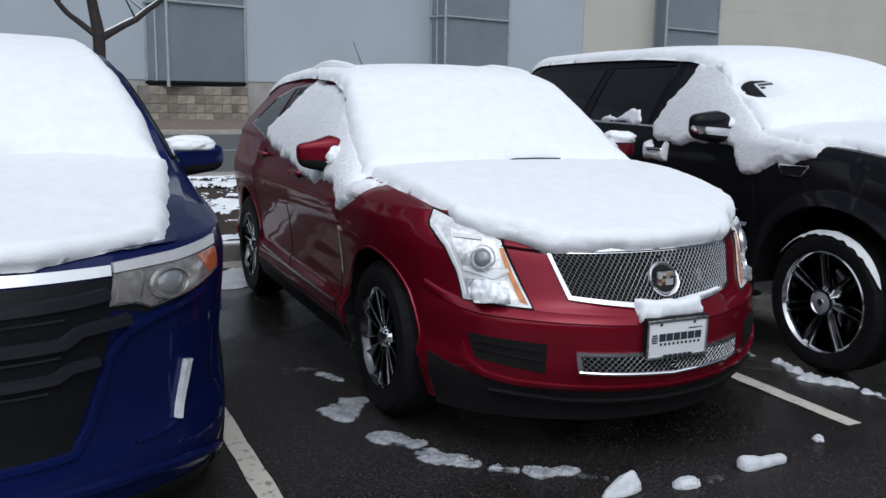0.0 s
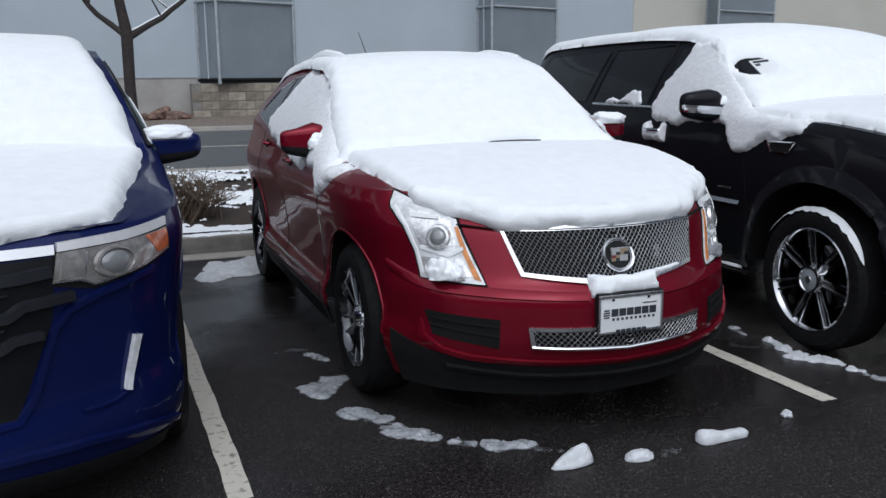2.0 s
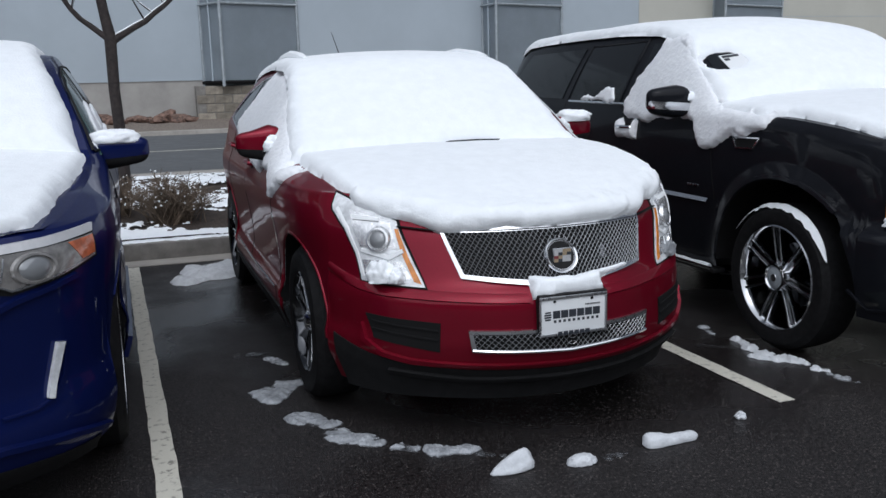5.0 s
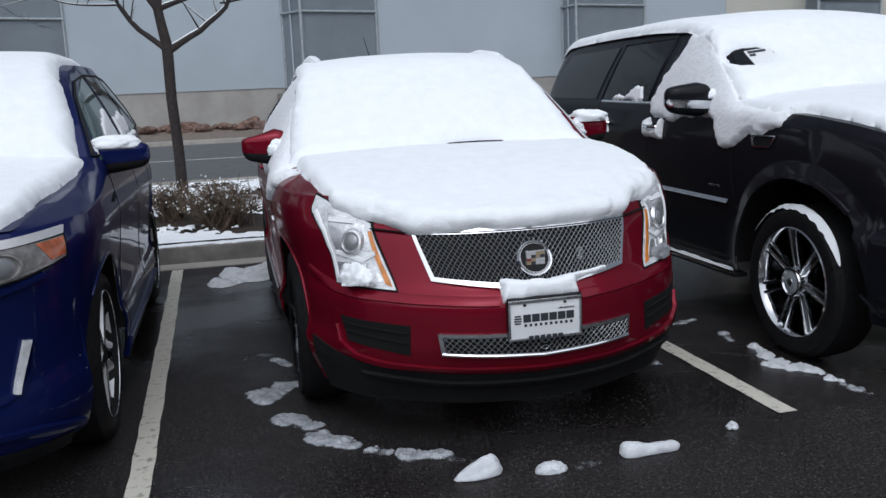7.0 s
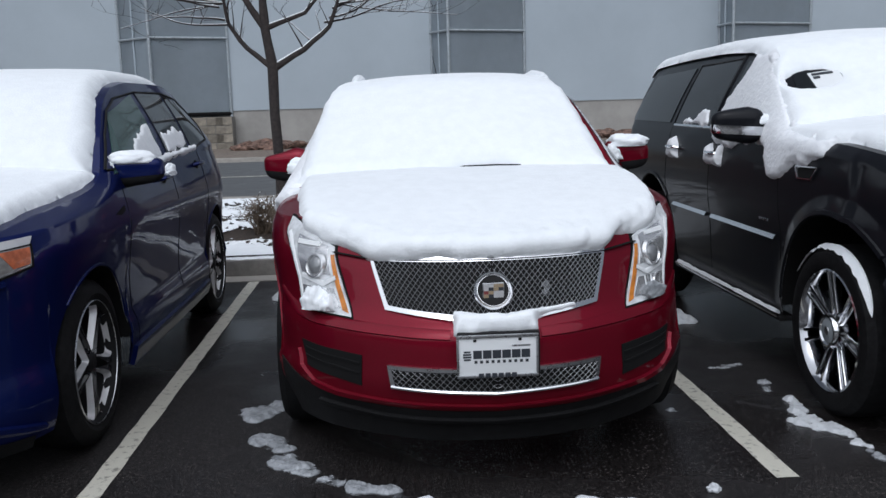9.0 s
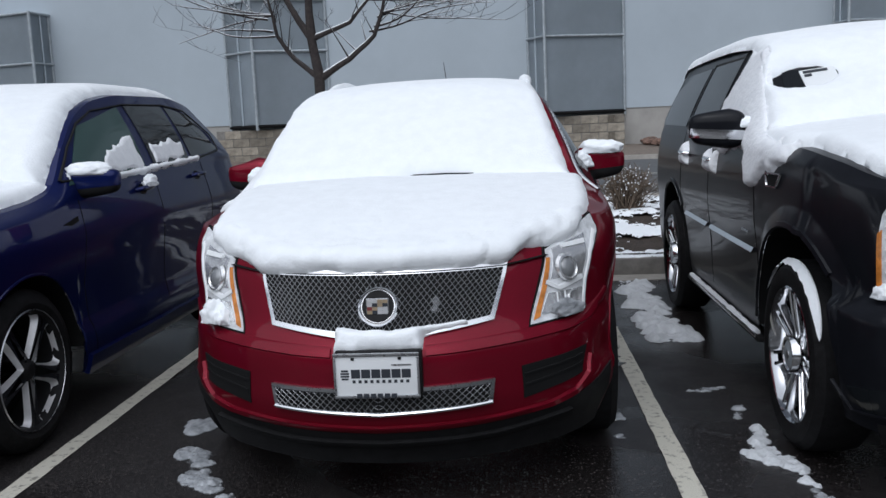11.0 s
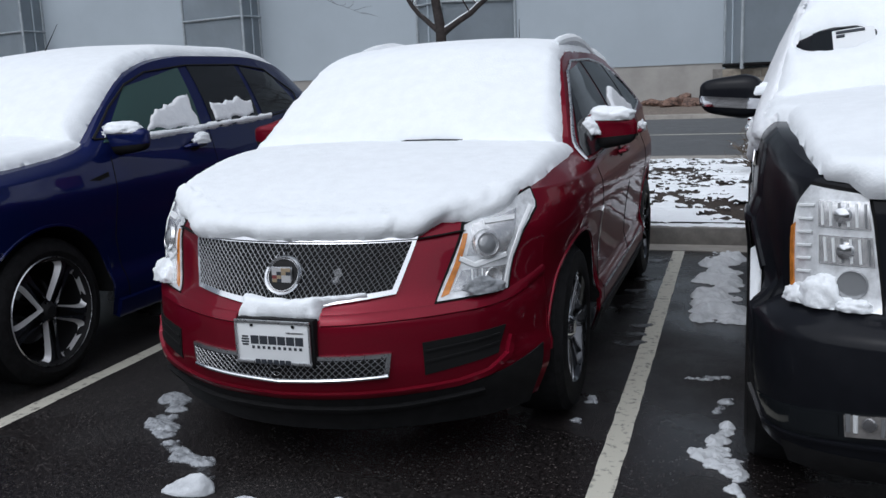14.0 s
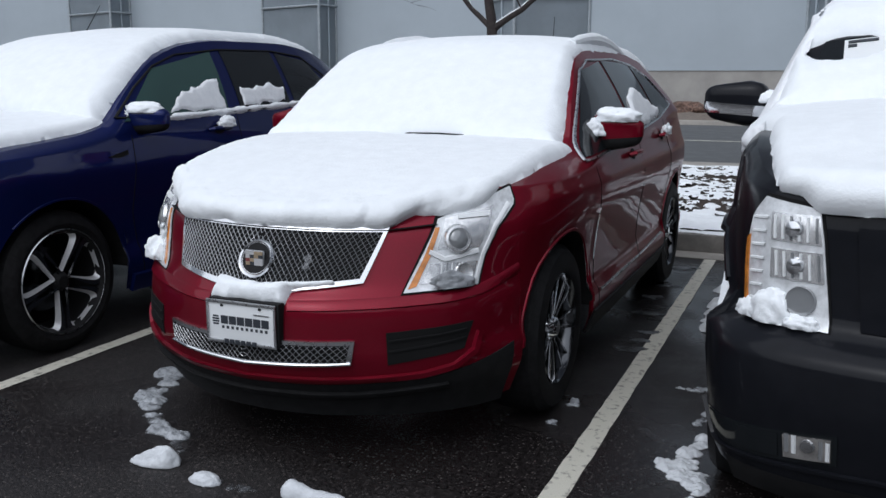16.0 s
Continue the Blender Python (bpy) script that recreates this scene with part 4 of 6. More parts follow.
EB = Body(
    plan=[(0, 0), (0.25, 0.02), (0.45, 0.09), (0.61, 0.18), (0.76, 0.295), (0.87, 0.44), (0.935, 0.62), (0.962, 0.90), (0.968, 1.4), (0.965, 3.2), (0.94, 4.0), (0.85, 4.45), (0.6, 4.62), (0, 4.68)],
    front=curve((0.18, -0.02), (0.25, 0.04), (0.34, 0.06), (0.5, 0.03), (0.7, 0.02), (0.85, 0.015), (0.95, 0), (1.06, -0.06)),
    side=curve((0.2, -0.06), (0.3, -0.025), (0.40, -0.006), (0.46, -0.010), (0.52, -0.030), (0.66, -0.024), (0.82, -0.008), (0.96, 0.004), (1.05, -0.010), (1.25, -0.06)),
    rear=curve((0.2, -0.1), (0.4, 0.0), (0.7, 0.03), (0.9, 0.0), (1.2, -0.1)),
    zt=curve((0, 1.03), (0.3, 1.043), (0.6, 1.06), (1.2, 1.10), (1.6, 1.155), (2.5, 1.215), (3.5, 1.255), (4.2, 1.28), (4.68, 1.15)),
    wt=curve((0, 0.60), (0.3, 0.72), (0.6, 0.80), (0.9, 0.84), (1.3, 0.87), (1.65, 0.80), (1.97, 0.73), (2.4, 0.68), (3.4, 0.66), (4.2, 0.62), (4.68, 0.6)),
    ze=curve((0, 1.03), (0.3, 1.05), (0.8, 1.11), (1.3, 1.18), (1.65, 1.415), (1.97, 1.59), (2.3, 1.68), (2.7, 1.718), (3.4, 1.723), (3.9, 1.675), (4.3, 1.535), (4.68, 1.25)),
    crown=curve((0, 0.03), (0.5, 0.05), (1.2, 0.05), (1.7, 0.06), (2.3, 0.04), (4, 0.03)),
    sill=curve((0, 0.19), (0.6, 0.22), (1.3, 0.25), (4.2, 0.26), (4.68, 0.3)), axles=(0.95, 3.774), arch_r=0.44, axle_z=0.39)
KB = Body(
    plan=[(0, 0.13), (0.4, 0.16), (0.62, 0.205), (0.76, 0.25), (0.85, 0.31), (0.905, 0.41), (0.945, 0.58), (0.98, 0.85), (1.0, 1.2), (1.0, 4.3), (0.97, 4.8), (0.85, 5.0), (0.5, 5.05), (0, 5.06)],
    front=curve((0.25, 0.0), (0.32, 0.06), (0.45, 0.10), (0.62, 0.125), (0.715, 0.12), (0.745, 0.075), (0.773, 0.02), (0.80, 0.0), (1.05, -0.015), (1.2, -0.06)),
    side=curve((0.3, -0.06), (0.45, -0.032), (0.70, -0.020), (0.95, 0.0), (1.1, -0.006), (1.3, -0.04)),
    rear=curve((0.3, 0), (0.6, 0.03), (0.9, 0.0), (1.3, -0.03)),
    zt=curve((0, 1.135), (0.4, 1.15), (0.6, 1.165), (0.9, 1.185), (1.2, 1.205), (1.6, 1.25), (5, 1.30)),
    wt=curve((0, 0.66), (0.3, 0.80), (0.6, 0.89), (0.9, 0.925), (1.4, 0.935), (1.6, 0.905), (2.3, 0.77), (2.7, 0.745), (4.9, 0.72), (5.06, 0.7)),
    ze=curve((0, 1.145), (0.4, 1.18), (0.7, 1.235), (1.0, 1.27), (1.55, 1.30), (1.9, 1.53), (2.25, 1.74), (2.55, 1.80), (3.2, 1.825), (4.6, 1.80), (4.9, 1.7), (5.06, 1.4)),
    crown=curve((0, 0.03), (0.6, 0.05), (1.3, 0.06), (2.2, 0.06), (5, 0.05)),
    sill=curve((0, 0.28), (1.3, 0.36), (4.2, 0.36), (5, 0.4)), axles=(1.0, 3.946), arch_r=0.545, axle_z=0.41, bulge=0.015,
    flare=lambda y, z: 0.10 * np.clip((0.765 - z) / 0.04, 0, 1) * np.clip((0.66 - y) / 0.16, 0, 1) + 0.026 * np.clip(1 - (np.hypot(y - 1.0, z - 0.41) - 0.545) / 0.09, 0, 1) * np.clip((y - 0.46) / 0.16, 0, 1))


# ---- red crossover ----
red_car = thing("red_crossover", None, "dark red crossover with snow on bonnet, windscreen and roof", "car", "parked cars")
RB.shell(RED, red_car)
f = on_belt(RB)
for sg in (1, -1):
    # grille halves
    top = [(0, 0.922), (sg * 0.515, 0.922), (sg * 0.415, 0.722), (0, 0.672)]
    patch("grille_frame", f, top, CHROME, red_car, 14, 6, 0.014, 0.022)
    inn = [(0, 0.902), (sg * 0.488, 0.902), (sg * 0.402, 0.739), (0, 0.694)]
    patch("grille_back", f, inn, GAP, red_car, 14, 6, 0.017, 0.01)
    mesh_wires("grille_mesh", f, inn, WIRE, red_car, 0.0240, 0.0014, 0.019)
    low = [(0, 0.512), (sg * 0.385, 0.517), (sg * 0.372, 0.425), (0, 0.408)]
    patch("lower_grille_frame", f, low, SATIN, red_car, 14, 4, 0.012, 0.02)
    inn = [(0, 0.498), (sg * 0.368, 0.502), (sg * 0.356, 0.440), (0, 0.424)]
    patch("lower_grille_back", f, inn, GAP, red_car, 14, 4, 0.015, 0.01)
    mesh_wires("lower_grille_mesh", f, inn, WIRE, red_car, 0.0240, 0.0011, 0.017)
    rod("chrome_lip", f, [(0, 0.414), (sg * 0.18, 0.422), (sg * 0.370, 0.432)], 0.008, CHROME, red_car, 0.014)
    # headlamp
    sc = lambda L: [(sg * p, q) for p, q in L]
    band("lamp_gasket", f, sc([(0.548, 0.676), (0.628, 0.822), (0.698, 0.952)]), sc([(0.853, 0.690), (0.893, 0.800), (0.958, 0.898), (1.072, 0.985), (1.073, 1.058)]), GAP, red_car, 16, 10, 0.003, 0.01)
    lamp = band("headlamp", f, sc([(0.558, 0.684), (0.638, 0.822), (0.706, 0.943)]), sc([(0.845, 0.698), (0.885, 0.805), (0.95, 0.905), (1.06, 0.99), (1.062, 1.05)]), LENS, red_car, 18, 12, 0.008, 0.012, "clear headlamp with a projector and amber strip")
    band("amber_strip", f, sc([(0.574, 0.696), (0.636, 0.80), (0.690, 0.915)]), sc([(0.606, 0.705), (0.664, 0.81), (0.708, 0.915)]), AMBER, lamp, 10, 3, 0.011, 0.006)
    band("lamp_upper_reflector", f, sc([(0.690, 0.835), (0.735, 0.945)]), sc([(0.86, 0.835), (0.955, 0.985)]), REFLECT, lamp, 8, 8, 0.0105, 0.004)
    band("lamp_brow", f, sc([(0.79, 0.945), (0.79, 0.958)]), sc([(0.92, 0.950), (0.93, 0.966)]), PLATEW, lamp, 3, 6, 0.018, 0.01)
    band("lamp_lower_reflector", f, sc([(0.615, 0.712), (0.665, 0.785)]), sc([(0.825, 0.715), (0.85, 0.785)]), REFLECT, lamp, 6, 8, 0.0105, 0.004)
    boss("bezel", f, sg * 0.775, 0.872, [(0.010, 0.056), (0.024, 0.052), (0.026, 0.044), (0.018, 0.040)], REFLECT, lamp)
    boss("projector", f, sg * 0.775, 0.872, [(0.014, 0.039), (0.023, 0.036), (0.030, 0.024), (0.033, 0.009), (0.033, 0.002)], LAMPDARK, lamp)
    ribbon("chevron", f, sc([(0.660, 0.828), (0.718, 0.798), (0.855, 0.824)]), 0.022, PLATEW, lamp, 0.016, 5, 0.008)
    boss("turn_lamp", f, sg * 0.79, 0.748, [(0.010, 0.036), (0.018, 0.034), (0.014, 0.022)], REFLECT, lamp)
    # Flutes alternate white and dark: the reflector's glints painted in.
    for k in range(6):
        uu = 0.700 + 0.020 * k
        ribbon("lamp_flute", f, sc([(uu + 0.006, 0.784), (uu, 0.725)]), 0.007, (PLATEW, LAMPDARK)[k % 2], lamp, 0.013, 3, 0.004)
    ribbon("lamp_edge", f, sc([(0.838, 0.715), (0.876, 0.81), (0.938, 0.912), (1.03, 0.99)]), 0.018, PLATEW, lamp, 0.012, 5, 0.006)
    # bumper opening with blades, its inner shade painted as a near-black patch
    fog = patch("fog_opening", f, [(sg * 0.495, 0.544), (sg * 0.815, 0.565), (sg * 0.775, 0.464), (sg * 0.50, 0.420)], GAP, red_car, 8, 4, 0.004, 0.01)
    for t in (0.28, 0.62):
        ribbon("blade", f, [(sg * 0.505, 0.544 - 0.115 * t), (sg * 0.785, 0.563 - 0.095 * t)], 0.012, GAP, fog, 0.009, 6, 0.010)
    band("chin", f, sc([(0, 0.335), (0.40, 0.345), (0.62, 0.358), (0.80, 0.392), (0.93, 0.43), (1.0, 0.452)]), sc([(0, 0.19), (1.0, 0.19)]), CLAD, red_car, 24, 5, 0.006, 0.02)
    ribbon("bumper_lip", f, sc([(0, 0.348), (0.40, 0.358), (0.62, 0.372), (0.74, 0.398), (0.82, 0.452), (0.845, 0.52)]), 0.034, RED, red_car, 0.014, 8, 0.015)
    ribbon("bumper_crease", f, sc([(0.16, 0.640), (0.44, 0.650), (0.60, 0.657), (0.76, 0.665), (0.86, 0.678), (0.95, 0.70), (1.06, 0.735)]), 0.045, RED, red_car, 0.007, 8, 0.010)
    ribbon("chin_lip", f, [(0, 0.285), (sg * 0.4, 0.29), (sg * 0.72, 0.32)], 0.035, CLAD, red_car, 0.028, 8, 0.025)
    ribbon("bonnet_gap", f, [(0, 0.908), (sg * 0.51, 0.908), (sg * 0.70, 0.926)], 0.003, GAP, red_car, 0.0165, 8, 0.016)
    g = on_side(RB, sg)
    patch("side_sill", g, [(1.38, 0.36), (3.3, 0.36), (3.3, 0.25), (1.38, 0.24)], CLAD, red_car, 12, 4, 0.012, 0.02)
    trim = [(1.29, 1.085), (1.58, 1.29), (1.92, 1.505), (2.15, 1.562), (2.8, 1.578), (3.25, 1.548), (3.55, 1.475), (3.83, 1.285), (3.25, 1.21), (2.38, 1.15), (1.75, 1.11)]
    glass_set(RB, red_car, sg, (("front_window", [(1.33, 1.10), (2.36, 1.155), (2.42, 1.562), (1.93, 1.505)], TINT), ("rear_window", [(2.42, 1.16), (3.17, 1.21), (3.15, 1.556), (2.48, 1.568)], TINT), ("quarter_window", [(3.22, 1.215), (3.80, 1.28), (3.52, 1.475), (3.2, 1.55)], TINT)), SATIN, trim)
    door(red_car, g, ([(1.48, 0.36), (1.42, 0.7), (1.40, 1.08)], [(2.45, 0.36), (2.46, 1.14)], [(3.33, 0.55), (3.40, 0.9), (3.36, 1.2)]), ((2.22, 1.055), (3.18, 1.105)), RED)
    patch("side_vent", g, [(1.375, 0.84), (1.40, 0.86), (1.42, 0.62), (1.395, 0.60)], CHROME, red_car, 3, 8, 0.008, 0.01)
    ribbon("sill_chrome", g, [(1.5, 0.44), (2.4, 0.445), (3.2, 0.46)], 0.012, SATIN, red_car, 0.006, 6, 0.006)
    for y in (0.935, 3.742):
        wheel(red_car, sg * 0.80, y, 0.378, 0.378, 0.245, sg, "split_spoke", 0, 11 * y)
        liner(red_car, y, 0.385, 0.431, RB, sg)
        ribbon("arch_lip", g, [(y + 0.436 * math.cos(a), 0.385 + 0.436 * math.sin(a)) for a in np.linspace(0.05, math.pi - 0.05, 20)], 0.016, RED, red_car, 0.006, 2, 0.008)
    mirror(red_car, sg * 0.965, 1.73, 1.215, sg, RED, CLAD, (0.132, 0.085, 0.102), None, 0.05, 0.55)
    part("roof_rail", tube_bm([(sg * 0.585, 2.15, 1.60), (sg * 0.585, 2.3, 1.645), (sg * 0.575, 3.0, 1.67), (sg * 0.57, 3.7, 1.64), (sg * 0.565, 3.95, 1.575)], 0.016, 8), SATIN, red_car)
patch("windscreen", on_top(RB), [(1.34, -0.74), (1.34, 0.74), (2.02, 0.60), (2.02, -0.60)], TINT, red_car, 8, 8, 0.004, 0.008)
patch("cowl", on_top(RB), [(1.22, -0.76), (1.22, 0.76), (1.335, 0.74), (1.335, -0.74)], CLAD, red_car, 4, 12, 0.003, 0.006)
part("wiper", tube_bm([(-0.62, 1.30, 1.13), (-0.10, 1.308, 1.17), (0.0, 1.308, 1.195), (0.16, 1.309, 1.197), (0.30, 1.308, 1.193), (0.42, 1.306, 1.15)], 0.004, 6), CLAD, red_car)
part("antenna", tube_bm([(0.0, 3.75, 1.62), (0.0, 3.75, 1.70), (-0.035, 3.90, 1.92)], [0.014, 0.004, 0.002], 6), CLAD, red_car)
# emblem: a ring with a plain shield
em = boss("emblem", f, 0.0, 0.796, [(0.010, 0.077), (0.024, 0.077), (0.032, 0.071), (0.028, 0.064), (0.022, 0.062)], CHROME, red_car, 36, label="round chrome emblem with a plain shield")
boss("field", f, 0.0, 0.796, [(0.018, 0.062), (0.023, 0.060)], CLAD, em, 36)
ey = -0.030
part("shield", box_bm(-0.042, 0.042, ey - 0.006, ey + 0.004, 0.768, 0.828, 0.004), SATIN, em)
part("shield_foot", box_bm(-0.026, 0.026, ey - 0.006, ey + 0.004, 0.758, 0.768, 0.003), SATIN, em)
fields = (BLADE, BLADE, GOLD, GOLD, BLADE, INK, GOLD, INK, WINE, GOLD, BLADE, BLADE, GOLD, INK, BLADE, BLADE)
for k, mm in enumerate(fields):
    r, c = divmod(k, 4)
    xa, za = -0.038 + 0.0192 * c, 0.811 - 0.0135 * r
    part("shield_field", box_bm(xa, xa + 0.0185, ey - 0.009, ey - 0.0065, za, za + 0.0125), mm, em)
# plate on its holder
plate = part("number_plate", box_bm(-0.148, 0.148, -0.133, -0.128, 0.492, 0.643, 0.002), PLATEW, red_car, "white dealer plate in a thin grey frame with plain dark bars")
part("holder", box_bm(-0.150, 0.163, -0.127, -0.085, 0.485, 0.655, 0.006), CLAD, plate)
for x0, x1, z0, z1 in ((-0.155, 0.155, 0.638, 0.651), (-0.155, 0.155, 0.484, 0.496), (-0.155, -0.146, 0.496, 0.638), (0.146, 0.155, 0.496, 0.638)):
    part("plate_frame", box_bm(x0, x1, -0.140, -0.1335, z0, z1, 0.003), SATIN, plate)
for i in range(6):
    part("bar", box_bm(-0.092 + i * 0.0365, -0.092 + i * 0.0365 + 0.0325, -0.1345, -0.1335, 0.558, 0.590), INK, plate)
for i in range(10):
    part("bar", box_bm(-0.088 + i * 0.0215, -0.088 + i * 0.0215 + 0.011, -0.1345, -0.1335, 0.540, 0.551), INK, plate)
for i in range(4):
    part("bar", box_bm(-0.132 + 0.003 * abs(i - 1.5), -0.098 - 0.003 * abs(i - 1.5), -0.1345, -0.1335, 0.552 + i * 0.010, 0.5585 + i * 0.010), INK, plate)
part("bar", box_bm(0.055, 0.125, -0.1345, -0.1335, 0.602, 0.608), SATIN, plate)
for i in range(6):
    part("bar", box_bm(-0.073 + i * 0.025, -0.073 + i * 0.025 + 0.019, -0.1435, -0.1405, 0.487, 0.503), INK, plate)
for x in (-0.085, 0.085):
    part("screw", box_bm(x - 0.006, x + 0.006, -0.137, -0.1335, 0.624, 0.634, 0.002), CLAD, plate)

RED_T = [(-0.105, -0.66), (-0.085, -0.5), (-0.05, -0.2), (-0.05, 0), (-0.05, 0.25), (-0.055, 0.38), (-0.075, 0.46), (-0.06, 0.50), (-0.05, 0.54), (-0.09, 0.60), (-0.11, 0.68), (-0.08, 0.755), (0.1, 0.81), (0.4, 0.825), (0.9, 0.835), (1.2, 0.84), (1.32, 0.80), (1.62, 0.735), (2.0, 0.655), (2.4, 0.635), (4.4, 0.61), (4.4, -0.62), (3.0, -0.66), (2.7, -0.70), (2.3, -0.715), (2.0, -0.745), (1.6, -0.83), (1.31, -0.88), (1.0, -0.835), (0.5, -0.81), (0.1, -0.79), (-0.07, -0.755)]
top_snow(RB, red_car, RED_T, 0.085, "red car", 0.0, 1.30, 4.6, 1.0, bonnet_rough=lambda a, b: 0.003 + 0.015 * np.clip(1 - a / 0.2, 0, 1) ** 1.5)
side_snow("snow_on_window", RB, -1, [(1.0, 1.13), (1.20, 1.02), (1.36, 0.955), (1.48, 1.03), (1.7, 1.08), (1.9, 1.02), (2.1, 1.05), (2.6, 1.12), (3.2, 1.19), (3.24, 1.28), (3.02, 1.40), (2.88, 1.52), (2.75, 1.60), (1.98, 1.54), (1.6, 1.31), (1.25, 1.10)], 0.045, red_car, "clotted wet snow stuck to the red car's side windows", 11.0)
side_snow("snow_on_window", RB, 1, [(2.50, 1.165), (3.30, 1.225), (3.34, 1.29), (3.1, 1.30), (2.95, 1.385), (2.72, 1.40), (2.58, 1.34), (2.52, 1.24)], 0.035, red_car, "small lump of snow on the red car's rear window", 13.0)
blob("snow_on_mirror", 0.965, 1.71, 1.255, 0.12, 0.075, 0.055, 2.0, None, "cap of white snow on the red car's door mirror", group="snow on cars", amp=0.22)
blob("snow_on_mirror", 0.865, 1.64, 1.185, 0.05, 0.05, 0.06, 2.6, None, "cap of white snow on the red car's door mirror", group="snow on cars")
blob("snow_on_mirror", -0.885, 1.65, 1.165, 0.075, 0.055, 0.06, 4.0, None, "clump of snow at the red car's mirror arm", group="snow on cars")
pad = snow_patch("snow_on_bumper", lambda a, b: RB.belt(a, b), -0.24, 0.40, 0.60, 0.78, 0.008, [(-0.165, 0.735), (-0.168, 0.69), (-0.145, 0.635), (0.15, 0.640), (0.158, 0.682), (0.315, 0.712), (0.31, 0.725), (0.14, 0.718), (0.04, 0.708), (-0.06, 0.712)], 0.062, None, "", 0.016, 5.0, None, 0.012, out=(0, -1, 0), rim_w=0.7)
tagged(pad, "pad of snow on the red bumper above the plate", "snow", "snow on cars")
for c, (ua, za) in enumerate(((0.205, 0.785), (0.245, 0.825))):
    fleck = snow_patch("snow_in_grille", lambda a, b: RB.belt(a, b, 0.019), ua - 0.05, ua + 0.05, za - 0.05, za + 0.05, 0.005, [(ua - 0.012, za - 0.010), (ua + 0.009, za - 0.012), (ua + 0.013, za + 0.009), (ua - 0.007, za + 0.012)], 0.008, None, "", 0.03, 15.0 + 3 * c, None, 0.06, THIN, out=(0, -1, 0))
    tagged(fleck, "thin fleck of wet snow caught in the grille mesh", "snow", "snow on cars")
blob("snow_on_lamp", -0.71, 0.24, 0.70, 0.062, 0.05, 0.066, 6.0, None, "clump of snow on the red car's headlamp", group="snow on cars", rot=-0.7)
blob("snow_on_lamp", -0.655, 0.19, 0.70, 0.034, 0.034, 0.045, 6.4, None, "clump of snow on the red car's headlamp", group="snow on cars")
blob("snow_on_lamp", 0.70, 0.235, 0.695, 0.085, 0.025, 0.045, 6.9, SLUSH, "thin wet snow along the red car's headlamp", group="snow on cars", rot=0.75)
blob("snow_clump", 0.955, 3.2, 1.11, 0.03, 0.09, 0.05, 7.3, None, "small clump of snow on the door handle", group="snow on cars")
for sg in (1, -1):
    rail = [Vector((sg * (0.585 - 0.012 * q), 2.2 + 1.73 * q, 1.628 + 0.072 * math.sin(math.pi * min(1, q * 1.25 + 0.12)) ** 0.8 - 0.06 * q * q)) for q in np.linspace(0, 1, 26)]
    thick = [0.012 + 0.032 * math.sin(math.pi * min(max(q, 0.02), 0.98)) ** 0.4 * (1 + 0.25 * noise.noise(Vector((q * 9, sg, 0)))) for q in np.linspace(0, 1, 26)]
    sm = part("snow_on_rail", tube_bm(rail, thick, 10), SNOW)
    tagged(sm, "ridge of snow lying on the roof rail", "snow", "snow on cars")

# ---- blue crossover ----
blue_car = thing("blue_crossover", pose(-2.69, -0.245, 0), "deep blue crossover with snow on bonnet, windscreen and roof", "car", "parked cars")
EB.shell(BLUE, blue_car)
f = on_belt(EB)
